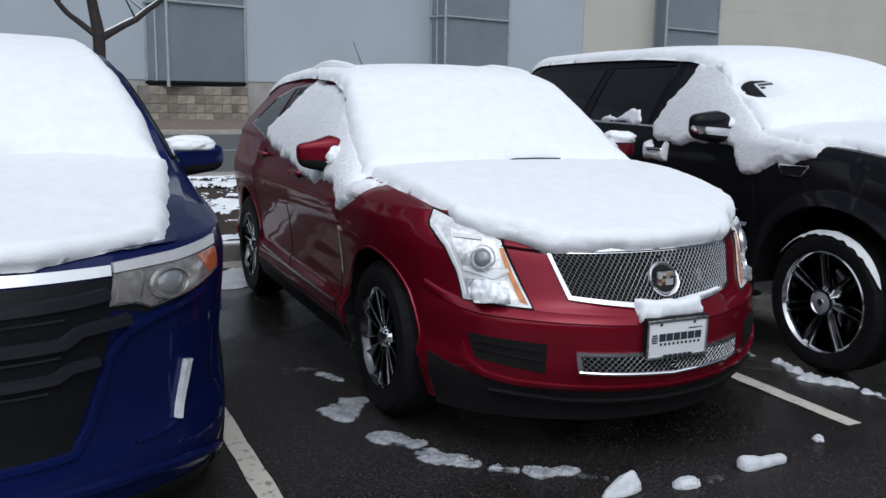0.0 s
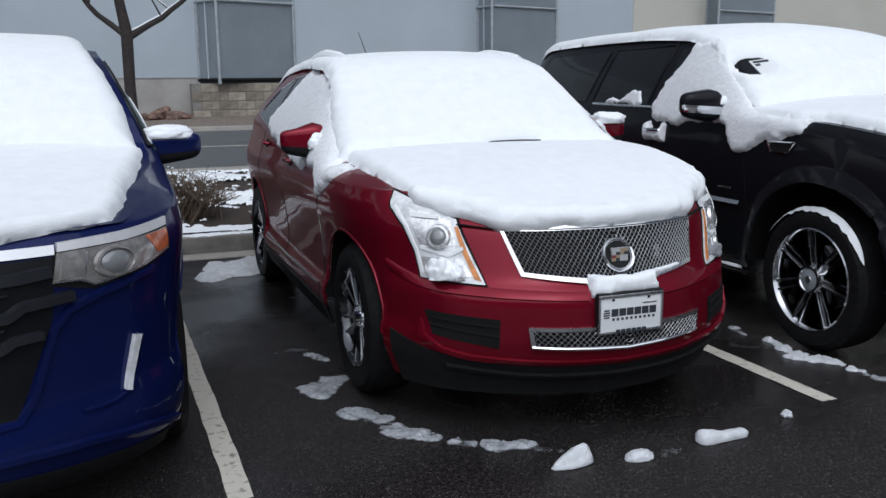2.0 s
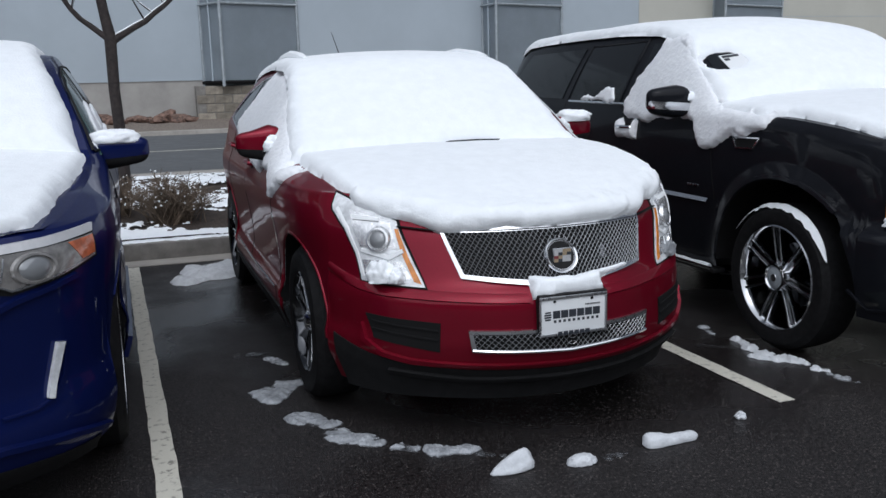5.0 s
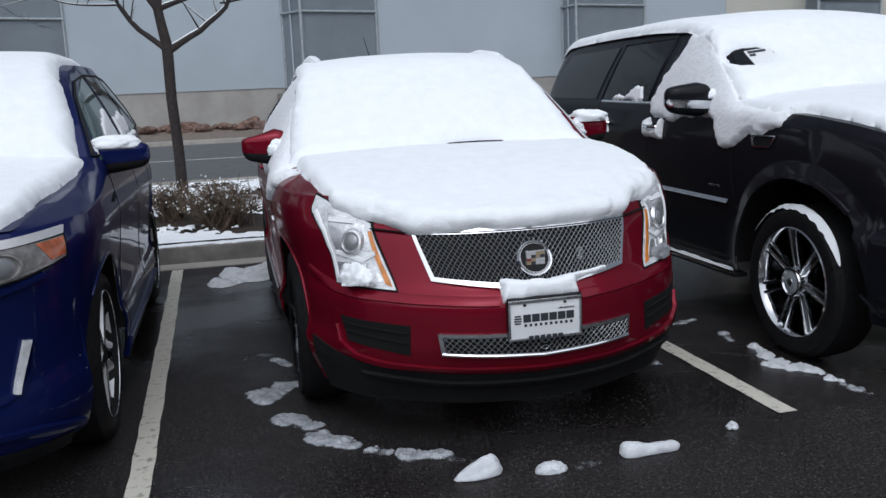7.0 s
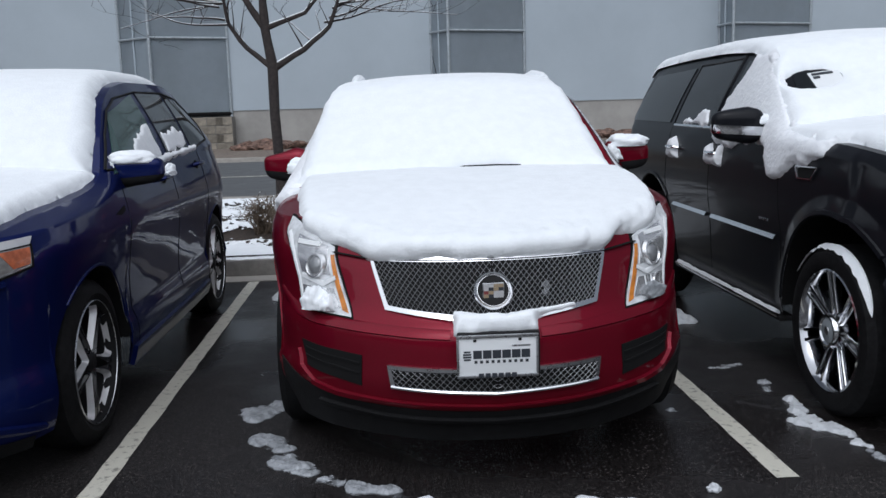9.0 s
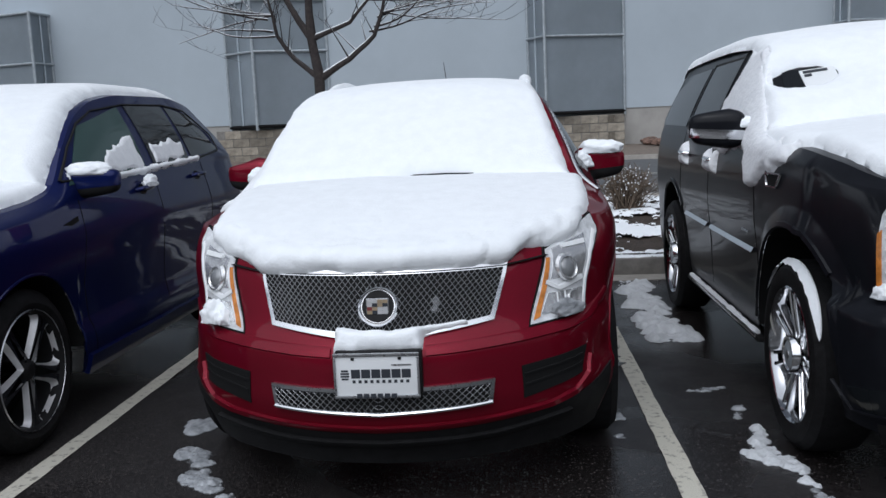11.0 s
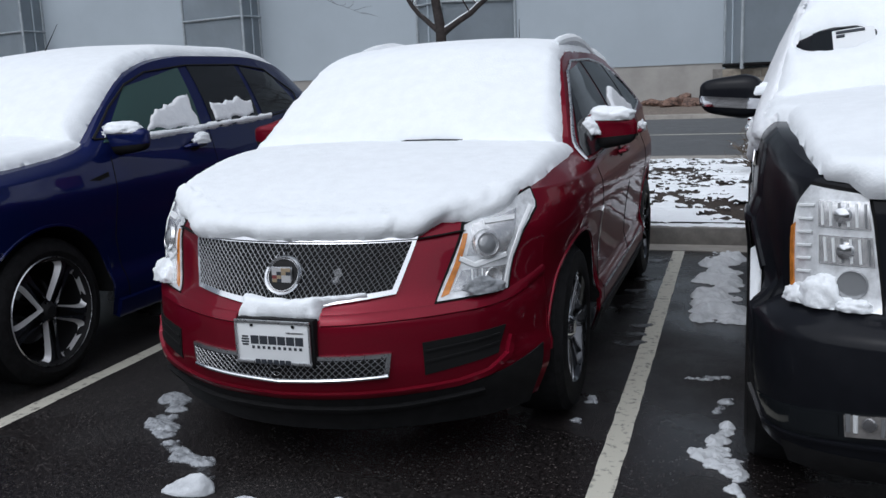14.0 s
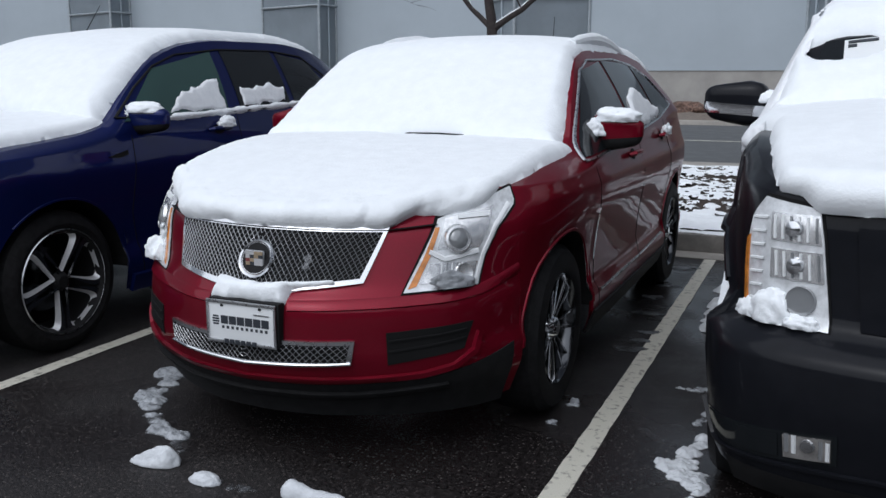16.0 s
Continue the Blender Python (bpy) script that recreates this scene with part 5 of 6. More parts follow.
for sg in (1, -1):
    # dark grille with three bars under a chrome strip
    sc = lambda L: [(sg * p, q) for p, q in L]
    gr = band("grille", f, sc([(0, 0.98), (0, 0.77), (0, 0.455)]), sc([(0.517, 0.975), (0.490, 0.77), (0.35, 0.462)]), GRILLE, blue_car, 14, 12, 0.005, 0.02)
    for L, w in (([(0, 0.915), (0.40, 0.922), (0.50, 0.93)], 0.046), ([(0, 0.803), (0.35, 0.803), (0.40, 0.832), (0.565, 0.842)], 0.044), ([(0, 0.698), (0.325, 0.704), (0.365, 0.726), (0.455, 0.730)], 0.038)):
        ribbon("grille_bar", f, sc(L), w, TRIM, gr, 0.026, 6, 0.024)
    for L in ([(0, 0.875), (0.36, 0.878)], [(0, 0.765), (0.34, 0.768)], [(0, 0.665), (0.30, 0.668)]):
        ribbon("grille_groove", f, sc(L), 0.012, TRIM, gr, 0.014, 6, 0.008)
    patch("chrome_strip", f, sc([(0, 1.022), (0.530, 1.014), (0.522, 0.984), (0, 0.990)]), CHROME, blue_car, 10, 3, 0.014, 0.02)
    # Outer chrome in paler, duller alloy: its bright reflection is put into the colour.
    band("chrome_strip", f, sc([(0.542, 1.018), (0.80, 1.024), (1.05, 1.040)]), sc([(0.534, 0.990), (0.79, 0.994), (1.03, 1.012)]), BLADE, blue_car, 12, 3, 0.012, 0.02)
    # headlamp
    band("lamp_gasket", f, sc([(0.526, 0.993), (0.78, 0.997), (1.045, 1.012)]), sc([(0.492, 0.884), (0.645, 0.850), (0.84, 0.876), (1.035, 0.918)]), GAP, blue_car, 14, 8, 0.003, 0.01)
    lamp = band("headlamp", f, sc([(0.532, 0.986), (0.78, 0.990), (1.03, 1.004)]), sc([(0.502, 0.892), (0.60, 0.886), (0.648, 0.860), (0.84, 0.886), (1.02, 0.926)]), SMOKE, blue_car, 18, 10, 0.008, 0.012, "clear headlamp with an amber corner")
    band("amber_corner", f, sc([(0.89, 0.992), (1.025, 1.0)]), sc([(0.94, 0.925), (1.015, 0.935)]), AMBERR, lamp, 6, 6, 0.0105, 0.006)
    patch("turn_reflector", f, sc([(0.545, 0.968), (0.625, 0.970), (0.605, 0.905), (0.525, 0.90)]), SMOKE, lamp, 4, 3, 0.0105, 0.006)
    boss("bezel", f, sg * 0.735, 0.930, [(0.009, 0.062), (0.020, 0.058), (0.022, 0.050), (0.014, 0.047)], SMOKE, lamp, stretch=(1.42, 0.9))
    boss("projector", f, sg * 0.735, 0.930, [(0.013, 0.046), (0.020, 0.040), (0.026, 0.026), (0.028, 0.006)], LAMPDARK, lamp, stretch=(1.3, 0.9))
    ribbon("lamp_edge", f, sc([(0.510, 0.896), (0.60, 0.890), (0.648, 0.866), (0.84, 0.892), (1.008, 0.930)]), 0.008, SATIN, lamp, 0.012, 5, 0.005)
    ribbon("lamp_divider", f, sc([(0.636, 0.978), (0.612, 0.900)]), 0.006, SATIN, lamp, 0.011, 4, 0.005)
    # corner of the bumper
    patch("lamp_strip", f, sc([(0.786, 0.655), (0.815, 0.650), (0.742, 0.466), (0.722, 0.472)]), LENS, blue_car, 3, 8, 0.020, 0.03, "upright clear lamp strip")
    ribbon("recess_lip", f, sc([(0.56, 0.444), (0.68, 0.446), (0.75, 0.468), (0.80, 0.53), (0.83, 0.65)]), 0.012, BLUE, blue_car, 0.010, 6, 0.010)
    ribbon("bumper_crease", f, sc([(0.90, 0.872), (0.654, 0.828), (0.544, 0.795), (0.490, 0.735), (0.412, 0.535), (0.355, 0.462), (0, 0.448)]), 0.030, BLUE, blue_car, 0.016, 6, 0.016)
    ribbon("splitter", f, sc([(0, 0.352), (0.35, 0.350), (0.56, 0.340), (0.80, 0.312), (1.02, 0.262)]), 0.034, BLUE, blue_car, 0.024, 8, 0.024)
    patch("chin", f, sc([(0, 0.30), (0.98, 0.235), (0.98, 0.18), (0, 0.18)]), CLAD, blue_car, 12, 3, 0.006, 0.02)
    g = on_side(EB, sg)
    trim = [(1.44, 1.235), (1.67, 1.405), (1.90, 1.535), (2.14, 1.608), (2.6, 1.652), (3.25, 1.66), (3.65, 1.625), (3.95, 1.44), (3.92, 1.32), (3.3, 1.27), (2.4, 1.235)]
    glass_set(EB, blue_car, sg, (("front_window", [(1.48, 1.215), (2.46, 1.25), (2.51, 1.638), (1.88, 1.52)], GREENGLASS), ("rear_window", [(2.60, 1.255), (3.22, 1.28), (3.23, 1.65), (2.62, 1.645)], TINT), ("quarter_window", [(3.29, 1.285), (3.91, 1.33), (3.70, 1.595), (3.29, 1.645)], TINT)), CLAD, trim)
    door(blue_car, g, ([(1.52, 0.34), (1.46, 0.7), (1.50, 1.14)], [(2.52, 0.34), (2.53, 1.22)], [(3.36, 0.5), (3.44, 0.85), (3.42, 1.25)]), ((2.30, 1.135), (3.26, 1.165)), BLUE)
    patch("side_sill", g, [(1.42, 0.34), (3.3, 0.34), (3.3, 0.25), (1.42, 0.24)], BLUE, blue_car, 12, 4, 0.025, 0.03)
    patch("side_vent", g, [(1.28, 1.03), (1.44, 1.06), (1.44, 1.035), (1.36, 1.02)], GAP, blue_car, 3, 3, 0.004, 0.006)
    for y in (0.95, 3.774):
        wheel(blue_car, sg * 0.80, y, 0.387, 0.387, 0.285, sg, "five_spoke", 0, 0)
        liner(blue_car, y, 0.39, 0.441, EB, sg)
        ribbon("arch_lip", g, [(y + 0.446 * math.cos(a), 0.39 + 0.446 * math.sin(a)) for a in np.linspace(0.05, math.pi * 0.74, 20)], 0.016, BLUE, blue_car, 0.006, 2, 0.008)
    mirror(blue_car, sg * 0.995, 1.60, 1.232, sg, BLUE, CLAD, (0.138, 0.085, 0.085), None, 0.07)
patch("windscreen", on_top(EB), [(1.38, -0.78), (1.38, 0.78), (2.1, 0.65), (2.1, -0.65)], TINT, blue_car, 8, 8, 0.004, 0.008)
part("antenna", tube_bm([(-0.20, 2.35, 1.66), (-0.20, 2.35, 1.78), (-0.20, 2.50, 1.97)], [0.014, 0.004, 0.002], 6), CLAD, blue_car)
BLUE_T = [(-0.02, -0.66), (-0.035, -0.3), (-0.035, 0), (-0.035, 0.3), (-0.01, 0.45), (0.01, 0.60), (0.05, 0.69), (0.28, 0.735), (0.75, 0.765), (1.15, 0.82), (1.35, 0.845), (1.65, 0.78), (2.0, 0.685), (2.4, 0.625), (4.25, 0.57), (4.25, -0.62), (2.4, -0.68), (2.0, -0.71), (1.65, -0.79), (1.3, -0.86), (0.7, -0.80), (0.25, -0.75)]
top_snow(EB, blue_car, BLUE_T, 0.088, "blue car", 3.0, 1.36, 4.5, 1.0, 1.08)
side_snow("snow_on_window", EB, 1, [(1.86, 1.245), (2.44, 1.255), (2.45, 1.46), (2.3, 1.44), (2.10, 1.39), (1.95, 1.32)], 0.026, blue_car, "thin crusted snow on the blue car's front window", 17.0, 0.010, 0.013, 0.026)
side_snow("snow_on_window", EB, 1, [(2.63, 1.265), (3.18, 1.29), (3.20, 1.40), (3.0, 1.42), (2.85, 1.405), (2.66, 1.41)], 0.026, blue_car, "thin crusted snow on the blue car's rear window", 19.0, 0.010, 0.013, 0.026)
side_snow("snow_on_sill", EB, 1, [(1.72, 1.195), (2.5, 1.222), (3.40, 1.255), (3.43, 1.305), (2.5, 1.272), (1.72, 1.245)], 0.04, blue_car, "strip of snow along the blue car's window sill", 21.0, 0.012, 0.010, 0.010)
blob("snow_on_mirror", -1.72, 1.34, 1.265, 0.125, 0.075, 0.05, 8.0, None, "cap of white snow on the blue car's door mirror", group="snow on cars", amp=0.15)
blob("snow_on_mirror", -1.825, 1.30, 1.215, 0.045, 0.045, 0.05, 8.4, None, "cap of white snow on the blue car's door mirror", group="snow on cars")
blob("snow_clump", -1.715, 2.10, 1.15, 0.03, 0.09, 0.05, 8.9, None, "small clump of snow on the door handle", group="snow on cars")

# ---- black utility vehicle ----
black_car = thing("black_suv", pose(2.655, -0.365, 0), "large black utility vehicle with snow on bonnet, windscreen and roof", "car", "parked cars")
KB.shell(BLACK, black_car)
f = on_belt(KB)
for sg in (1, -1):
    sc = lambda L: [(sg * p, q) for p, q in L]
    band("lamp_gasket", f, sc([(0.647, 0.768), (0.685, 1.035), (0.707, 1.122)]), sc([(0.958, 0.776), (0.959, 0.99), (0.945, 1.08), (0.896, 1.142)]), GAP, black_car, 14, 8, 0.003, 0.01)
    lamp = band("headlamp", f, sc([(0.654, 0.776), (0.692, 1.03), (0.712, 1.112)]), sc([(0.952, 0.785), (0.952, 0.99), (0.938, 1.074), (0.894, 1.132)]), LENS, black_car, 14, 10, 0.008, 0.012, "tall clear headlamp with stacked chambers and an amber edge")
    band("amber_edge", f, sc([(0.932, 0.80), (0.936, 1.015)]), sc([(0.953, 0.79), (0.953, 1.0)]), AMBER, lamp, 8, 3, 0.012, 0.006)
    for q in ([(0.708, 1.094), (0.854, 1.092), (0.845, 1.014), (0.695, 1.012)], [(0.691, 0.992), (0.842, 0.990), (0.838, 0.904), (0.68, 0.906)]):
        ch = patch("chamber", f, sc(q), REFLECT, lamp, 8, 6, 0.011, 0.005)
        cu, cz = sum(p[0] for p in q) / 4, sum(p[1] for p in q) / 4
        boss("bulb_shield", f, sg * cu, cz, [(0.011, 0.026), (0.024, 0.022), (0.028, 0.006)], CHROME, ch, 18)
        # Bright and dark reflections of the facets are given as white and dark strips.
        for k in range(6):
            uu = q[3][0] + 0.014 + 0.0245 * k
            ribbon("facet", f, sc([(uu + 0.008, q[0][1] - 0.007), (uu, q[3][1] + 0.007)]), 0.008, (LAMPDARK, PLATEW, PLATEW)[k % 3], ch, 0.016, 3, 0.004)
    for k in range(7):
        zz = 1.075 - 0.040 * k
        ribbon("lamp_rib", f, sc([(0.864, zz), (0.924 - 0.0015 * k, zz - 0.006)]), 0.009, PLATEW, lamp, 0.014, 3, 0.006)
    boss("fog_projector", f, sg * 0.739, 0.850, [(0.009, 0.044), (0.018, 0.042), (0.014, 0.033), (0.018, 0.006)], LAMPDARK, lamp)
    patch("grille_side", f, sc([(0, 1.10), (0.61, 1.10), (0.575, 0.79), (0, 0.79)]), BLACK, black_car, 8, 5, 0.008, 0.02)
    patch("fog_housing", f, sc([(0.585, 0.520), (1.01, 0.452), (0.93, 0.372), (0.585, 0.428)]), TINT, black_car, 8, 4, 0.004, 0.012)
    # Added dark patch for the reflection in the glossy band; no separate lens.
    patch("fog_band_reflection", f, sc([(0.735, 0.488), (0.985, 0.450), (0.925, 0.388), (0.735, 0.416)]), TINT, black_car, 6, 4, 0.008, 0.010, "dark glossy patch standing in for a reflection beside the fog lamp")
    fl = patch("fog_lamp", f, sc([(0.600, 0.506), (0.722, 0.490), (0.720, 0.420), (0.600, 0.436)]), SMOKE, black_car, 5, 4, 0.009, 0.012)
    boss("fog_bulb", f, sg * 0.66, 0.472, [(0.009, 0.022), (0.018, 0.018), (0.02, 0.004)], CHROME, fl, 16)
    # White and dark strips again paint the reflector's glints.
    for q, uu in enumerate((0.608, 0.626, 0.694, 0.712)):
        ribbon("facet", f, sc([(uu, 0.498), (uu, 0.44)]), 0.012, (PLATEW, LAMPDARK)[q % 2], fl, 0.013, 3, 0.004)
    ribbon("bumper_line", f, sc([(0, 0.408), (0.49, 0.406), (0.82, 0.380), (0.99, 0.358), (1.08, 0.45)]), 0.016, BLACK, black_car, 0.012, 8, 0.012)
    patch("chin", f, sc([(0, 0.37), (0.9, 0.34), (0.9, 0.26), (0, 0.26)]), CLAD, black_car, 12, 3, 0.004, 0.012)
    g = on_side(KB, sg)
    glass_set(KB, black_car, sg, (("front_window", [(1.80, 1.32), (2.60, 1.335), (2.56, 1.735), (2.30, 1.715)], TINT), ("rear_window", [(2.74, 1.34), (3.52, 1.345), (3.42, 1.735), (2.68, 1.745)], TINT), ("quarter_window", [(3.66, 1.35), (4.78, 1.36), (4.55, 1.715), (3.54, 1.735)], TINT)))
    for ln in ([(1.80, 1.315), (2.62, 1.325), (3.53, 1.335)],):
        ribbon("window_sill_trim", g, ln, 0.022, CHROME, black_car, 0.012, 8, 0.01)
    ribbon("pillar_frame", g, [(2.76, 1.33), (2.66, 1.765), (3.45, 1.758), (3.56, 1.34)], 0.03, BLACK, black_car, 0.010, 6, 0.01)
    door(black_car, g, ([(1.62, 0.42), (1.58, 0.8), (1.64, 1.27)], [(2.66, 0.42), (2.68, 1.30)], [(3.52, 0.60), (3.60, 0.95), (3.58, 1.32)]), ((2.58, 1.165), (3.42, 1.175)), CHROME)
    ribbon("side_moulding", g, [(1.64, 0.762), (2.62, 0.768)], 0.026, CHROME, black_car, 0.020, 8, 0.018, tilt=0.011)
    ribbon("side_moulding", g, [(2.72, 0.768), (3.42, 0.772)], 0.026, CHROME, black_car, 0.020, 8, 0.018, tilt=0.011)
    vent = patch("fender_vent", g, [(1.19, 1.155), (1.40, 1.150), (1.37, 1.105), (1.235, 1.105)], GAP, black_car, 5, 4, 0.004, 0.008)
    loop_frame("vent_frame", g, [(1.18, 1.16), (1.41, 1.155), (1.375, 1.10), (1.23, 1.10)], 0.011, CHROME, vent, 0.012)
    for k in range(5):
        ribbon("badge_bar", g, [(1.72 + 0.026 * k, 0.845), (1.738 + 0.026 * k, 0.845)], 0.014, SATIN, black_car, 0.006, 1, 0.004)
    bd = box_bm(min(sg * 0.90, sg * 0.99), max(sg * 0.90, sg * 0.99), 1.56, 3.36, 0.315, 0.345, 0.01)
    part("running_board", bd, CLAD, black_car)
    bd = box_bm(min(sg * 0.988, sg * 1.0), max(sg * 0.988, sg * 1.0), 1.58, 3.34, 0.335, 0.356, 0.004)
    part("board_trim", bd, CHROME, black_car)
    for y in (1.0, 3.946):
        wheel(black_car, sg * 0.885, y, 0.405, 0.405, 0.292, sg, "seven_spoke", 0, 5)
        liner(black_car, y, 0.41, 0.546, KB, sg)
        ribbon("arch_lip", g, [(y + 0.553 * math.cos(a), 0.41 + 0.553 * math.sin(a)) for a in np.linspace(0.08, math.pi * 0.74, 20)], 0.03, BLACK, black_car, 0.010, 2, 0.012)
    mirror(black_car, sg * 1.105, 1.93, 1.365, sg, BLACK, BLACK, (0.145, 0.095, 0.104), CHROME, 0.06, 0.34)
patch("windscreen", on_top(KB), [(1.68, -0.82), (1.68, 0.82), (2.32, 0.70), (2.32, -0.70)], TINT, black_car, 8, 8, 0.004, 0.008)
BLACK_T = [(-0.10, -0.60), (-0.10, 0), (-0.10, 0.60), (-0.04, 0.75), (0.02, 0.845), (0.34, 0.87), (0.8, 0.88), (1.08, 0.87), (1.2, 0.95), (1.5, 0.955), (1.7, 0.92), (2.3, 0.80), (2.7, 0.775), (4.85, 0.75), (4.85, -0.75), (2.7, -0.775), (2.3, -0.80), (1.7, -0.92), (1.5, -0.955), (1.2, -0.97), (1.08, -0.895), (0.8, -0.885), (0.3, -0.855), (0.02, -0.825), (-0.02, -0.81), (-0.03, -0.75), (-0.09, -0.70)]
top_snow(KB, black_car, BLACK_T, 0.085, "black vehicle", 6.0, 1.62, 5.0, 1.1, 1.0, (1.965, -0.665, 0.070, 0.155), 0.017, 0.66)
patch("window_sticker", on_top(KB), [(1.88, -0.675), (1.88, -0.50), (2.01, -0.50), (2.01, -0.675)], PLATEW, black_car, 4, 4, 0.010, 0.004, "white paper sticker inside the windscreen")
patch("sticker_bar", on_top(KB), [(1.982, -0.66), (1.982, -0.54), (1.996, -0.54), (1.996, -0.66)], INK, black_car, 2, 2, 0.016, 0.004)
patch("sticker_bar", on_top(KB), [(1.955, -0.66), (1.955, -0.625), (1.970, -0.625), (1.970, -0.66)], INK, black_car, 2, 2, 0.016, 0.004)
side_snow("snow_on_window", KB, -1, [(1.12, 1.30), (1.17, 1.20), (1.30, 1.165), (1.45, 1.15), (1.60, 1.07), (1.72, 1.06), (1.80, 1.20), (2.0, 1.26), (2.3, 1.21), (2.60, 1.235), (2.70, 1.32), (2.60, 1.50), (2.50, 1.62), (2.42, 1.78), (2.2, 1.78), (1.9, 1.56), (1.55, 1.33)], 0.045, black_car, "clotted wet snow stuck to the black vehicle's front window", 23.0)
side_snow("snow_on_window", KB, -1, [(2.80, 1.335), (3.46, 1.345), (3.44, 1.375), (3.1, 1.38), (3.0, 1.44), (2.9, 1.43), (2.84, 1.36)], 0.03, black_car, "small clumps of snow on the rear window sill", 25.0, 0.012)
side_snow("snow_clump", KB, -1, [(2.45, 1.09), (2.71, 1.09), (2.73, 1.21), (2.66, 1.24), (2.60, 1.17), (2.53, 1.18), (2.50, 1.24), (2.45, 1.22)], 0.055, black_car, "small clump of snow on the door handle", 27.0, 0.01, 0.01, 0.012)
side_snow("snow_clump", KB, -1, [(3.31, 1.10), (3.52, 1.10), (3.53, 1.23), (3.43, 1.27), (3.34, 1.20)], 0.055, black_car, "small clump of snow on the door handle", 29.0, 0.01, 0.01, 0.012)
blob("snow_on_mirror", 1.67, 1.53, 1.36, 0.09, 0.05, 0.045, 9.0, None, "small ledge of snow at the black vehicle's mirror", group="snow on cars", amp=0.15)
for x, y, sx, sy, sz, sd4, r in ((1.785, -0.03, 0.050, 0.032, 0.040, 9.5, -0.9), (1.845, -0.095, 0.062, 0.036, 0.072, 9.8, -0.6), (1.93, -0.145, 0.05, 0.028, 0.030, 9.2, -0.3)):
    blob("snow_on_lamp", x, y, 0.775, sx, sy, sz, sd4, None, "large clump of snow on the black vehicle's headlamp", group="snow on cars", rot=r, amp=0.3)
# snow along the running board
edge_pts = [Vector((-0.978, 1.62 + 1.70 * q, 0.352)) for q in np.linspace(0, 1, 40)]
rb = part("snow_on_board", tube_bm(edge_pts, [0.004 + 0.017 * max(0.0, 0.75 + 0.7 * noise.noise(Vector((q * 14, 3, 0)))) for q in np.linspace(0, 1, 40)], 8), CRUST)
rb.matrix_basis = black_car.matrix_basis
tagged(rb, "thin line of snow along the black vehicle's running board", "snow", "snow on cars")
# snow lying on the front tyres
for sg in (-1,):
    V, F = [], []
    n = 60
    for i in range(n + 1):
        a = math.pi * (0.12 + 0.70 * i / n)
        w = math.sin(math.pi * i / n) ** 0.5 * (1.5 - 0.9 * i / n)
        for k in range(9):
            t = k / 8
            h = 0.003 + 0.012 * w * math.sin(math.pi * min(1, t * 1.05)) * (1 + 0.5 * noise.noise(Vector((i * 0.23, k * 0.5, 2))))
            tt = 1 - (1 - t) * min(1.0, 0.85 * w) * 0.75
            xx = sg * (0.885 + 0.072 + 0.046 * tt)
            edge = 0.012 * noise.noise(Vector((i * 0.35, 7, 0)))
            rr = 0.411 - 0.026 * tt * tt * min(1.0, w) + 0.8 * h + edge * t
            V.append((xx + sg * 0.006 * min(1, w) * (t > 0.8), 1.0 - rr * math.cos(a), 0.405 + rr * math.sin(a)))
    for i in range(n):
        for k in range(8):
            F.append((i * 9 + k, (i + 1) * 9 + k, (i + 1) * 9 + k + 1, i * 9 + k + 1))
    ts = obj("snow_crescent", V, F, SNOW)
    ts.matrix_basis = black_car.matrix_basis
    tagged(ts, "crescent of snow lying on the black vehicle's front tyre", "snow", "snow on cars")


# ---- snow and slush on the ground ----
def slush(lobes, h, seed, m=None, label="flat patch of slushy snow on wet asphalt"):
    """A low patch of melting snow on the asphalt: soft lobes (x, y, radius) run together."""
    L = np.array(lobes)
    pad = 1.4 * L[:, 2].max()
    lo, hi = L[:, :2].min(0) - pad, L[:, :2].max(0) + pad
    step = max(0.004, min(0.012, L[:, 2].min() / 9))
    na, nb = [int((hi[i] - lo[i]) / step) + 2 for i in (0, 1)]
    A, B = np.meshgrid(np.linspace(lo[0], hi[0], na), np.linspace(lo[1], hi[1], nb), indexing="ij")
    q = np.stack([A, B, 0 * A], -1)
    sd = np.full(A.shape, 0.0)
    for x, y, r in lobes:
        sd = sd + np.exp(3 * np.maximum(1 - ((A - x) ** 2 + (B - y) ** 2) / (1.25 * r) ** 2, -3))
    sd = np.log(sd + 1e-9) / 3
    r0 = L[:, 2].mean()
    sd = sd - 0.42 + 0.85 * noise_at(q / r0, 0.55, seed + 3, 5) + 0.12 * noise_at(q / r0, 2.6, seed + 5, 5)
    H = h * np.clip(sd * 1.4, 0, 1.1) ** 0.9 * (1 + 0.4 * noise_at(q / r0, 1.7, seed + 8, 4))
    q[..., 2] = np.where(sd > 0, np.maximum(H, 0.001), -0.004)
    keep = sd > -0.9
    ids = -np.ones(keep.shape, int)
    ids[keep] = np.arange(keep.sum())
    Q = np.stack([ids[:-1, :-1], ids[1:, :-1], ids[1:, 1:], ids[:-1, 1:]], -1).reshape(-1, 4)
    ob = obj("slush_patch", q[keep], [tuple(int(v) for v in f4) for f4 in Q if f4.min() >= 0], m or SLUSH)
    return tagged(ob, label, "snow", "snow on the asphalt")


def streak(x0, y0, x1, y1, r, n=5, taper=0.4, seed=1):
    """Lobes strung unevenly from one point to another."""
    r5 = random.Random(seed)
    return [(x0 + (x1 - x0) * k / (n - 1) + r5.uniform(-0.25, 0.25) * r, y0 + (y1 - y0) * k / (n - 1) + r5.uniform(-0.25, 0.25) * r, r * (1 - taper * abs(2 * k / (n - 1) - 1)) * r5.uniform(0.8, 1.15)) for k in range(n)]


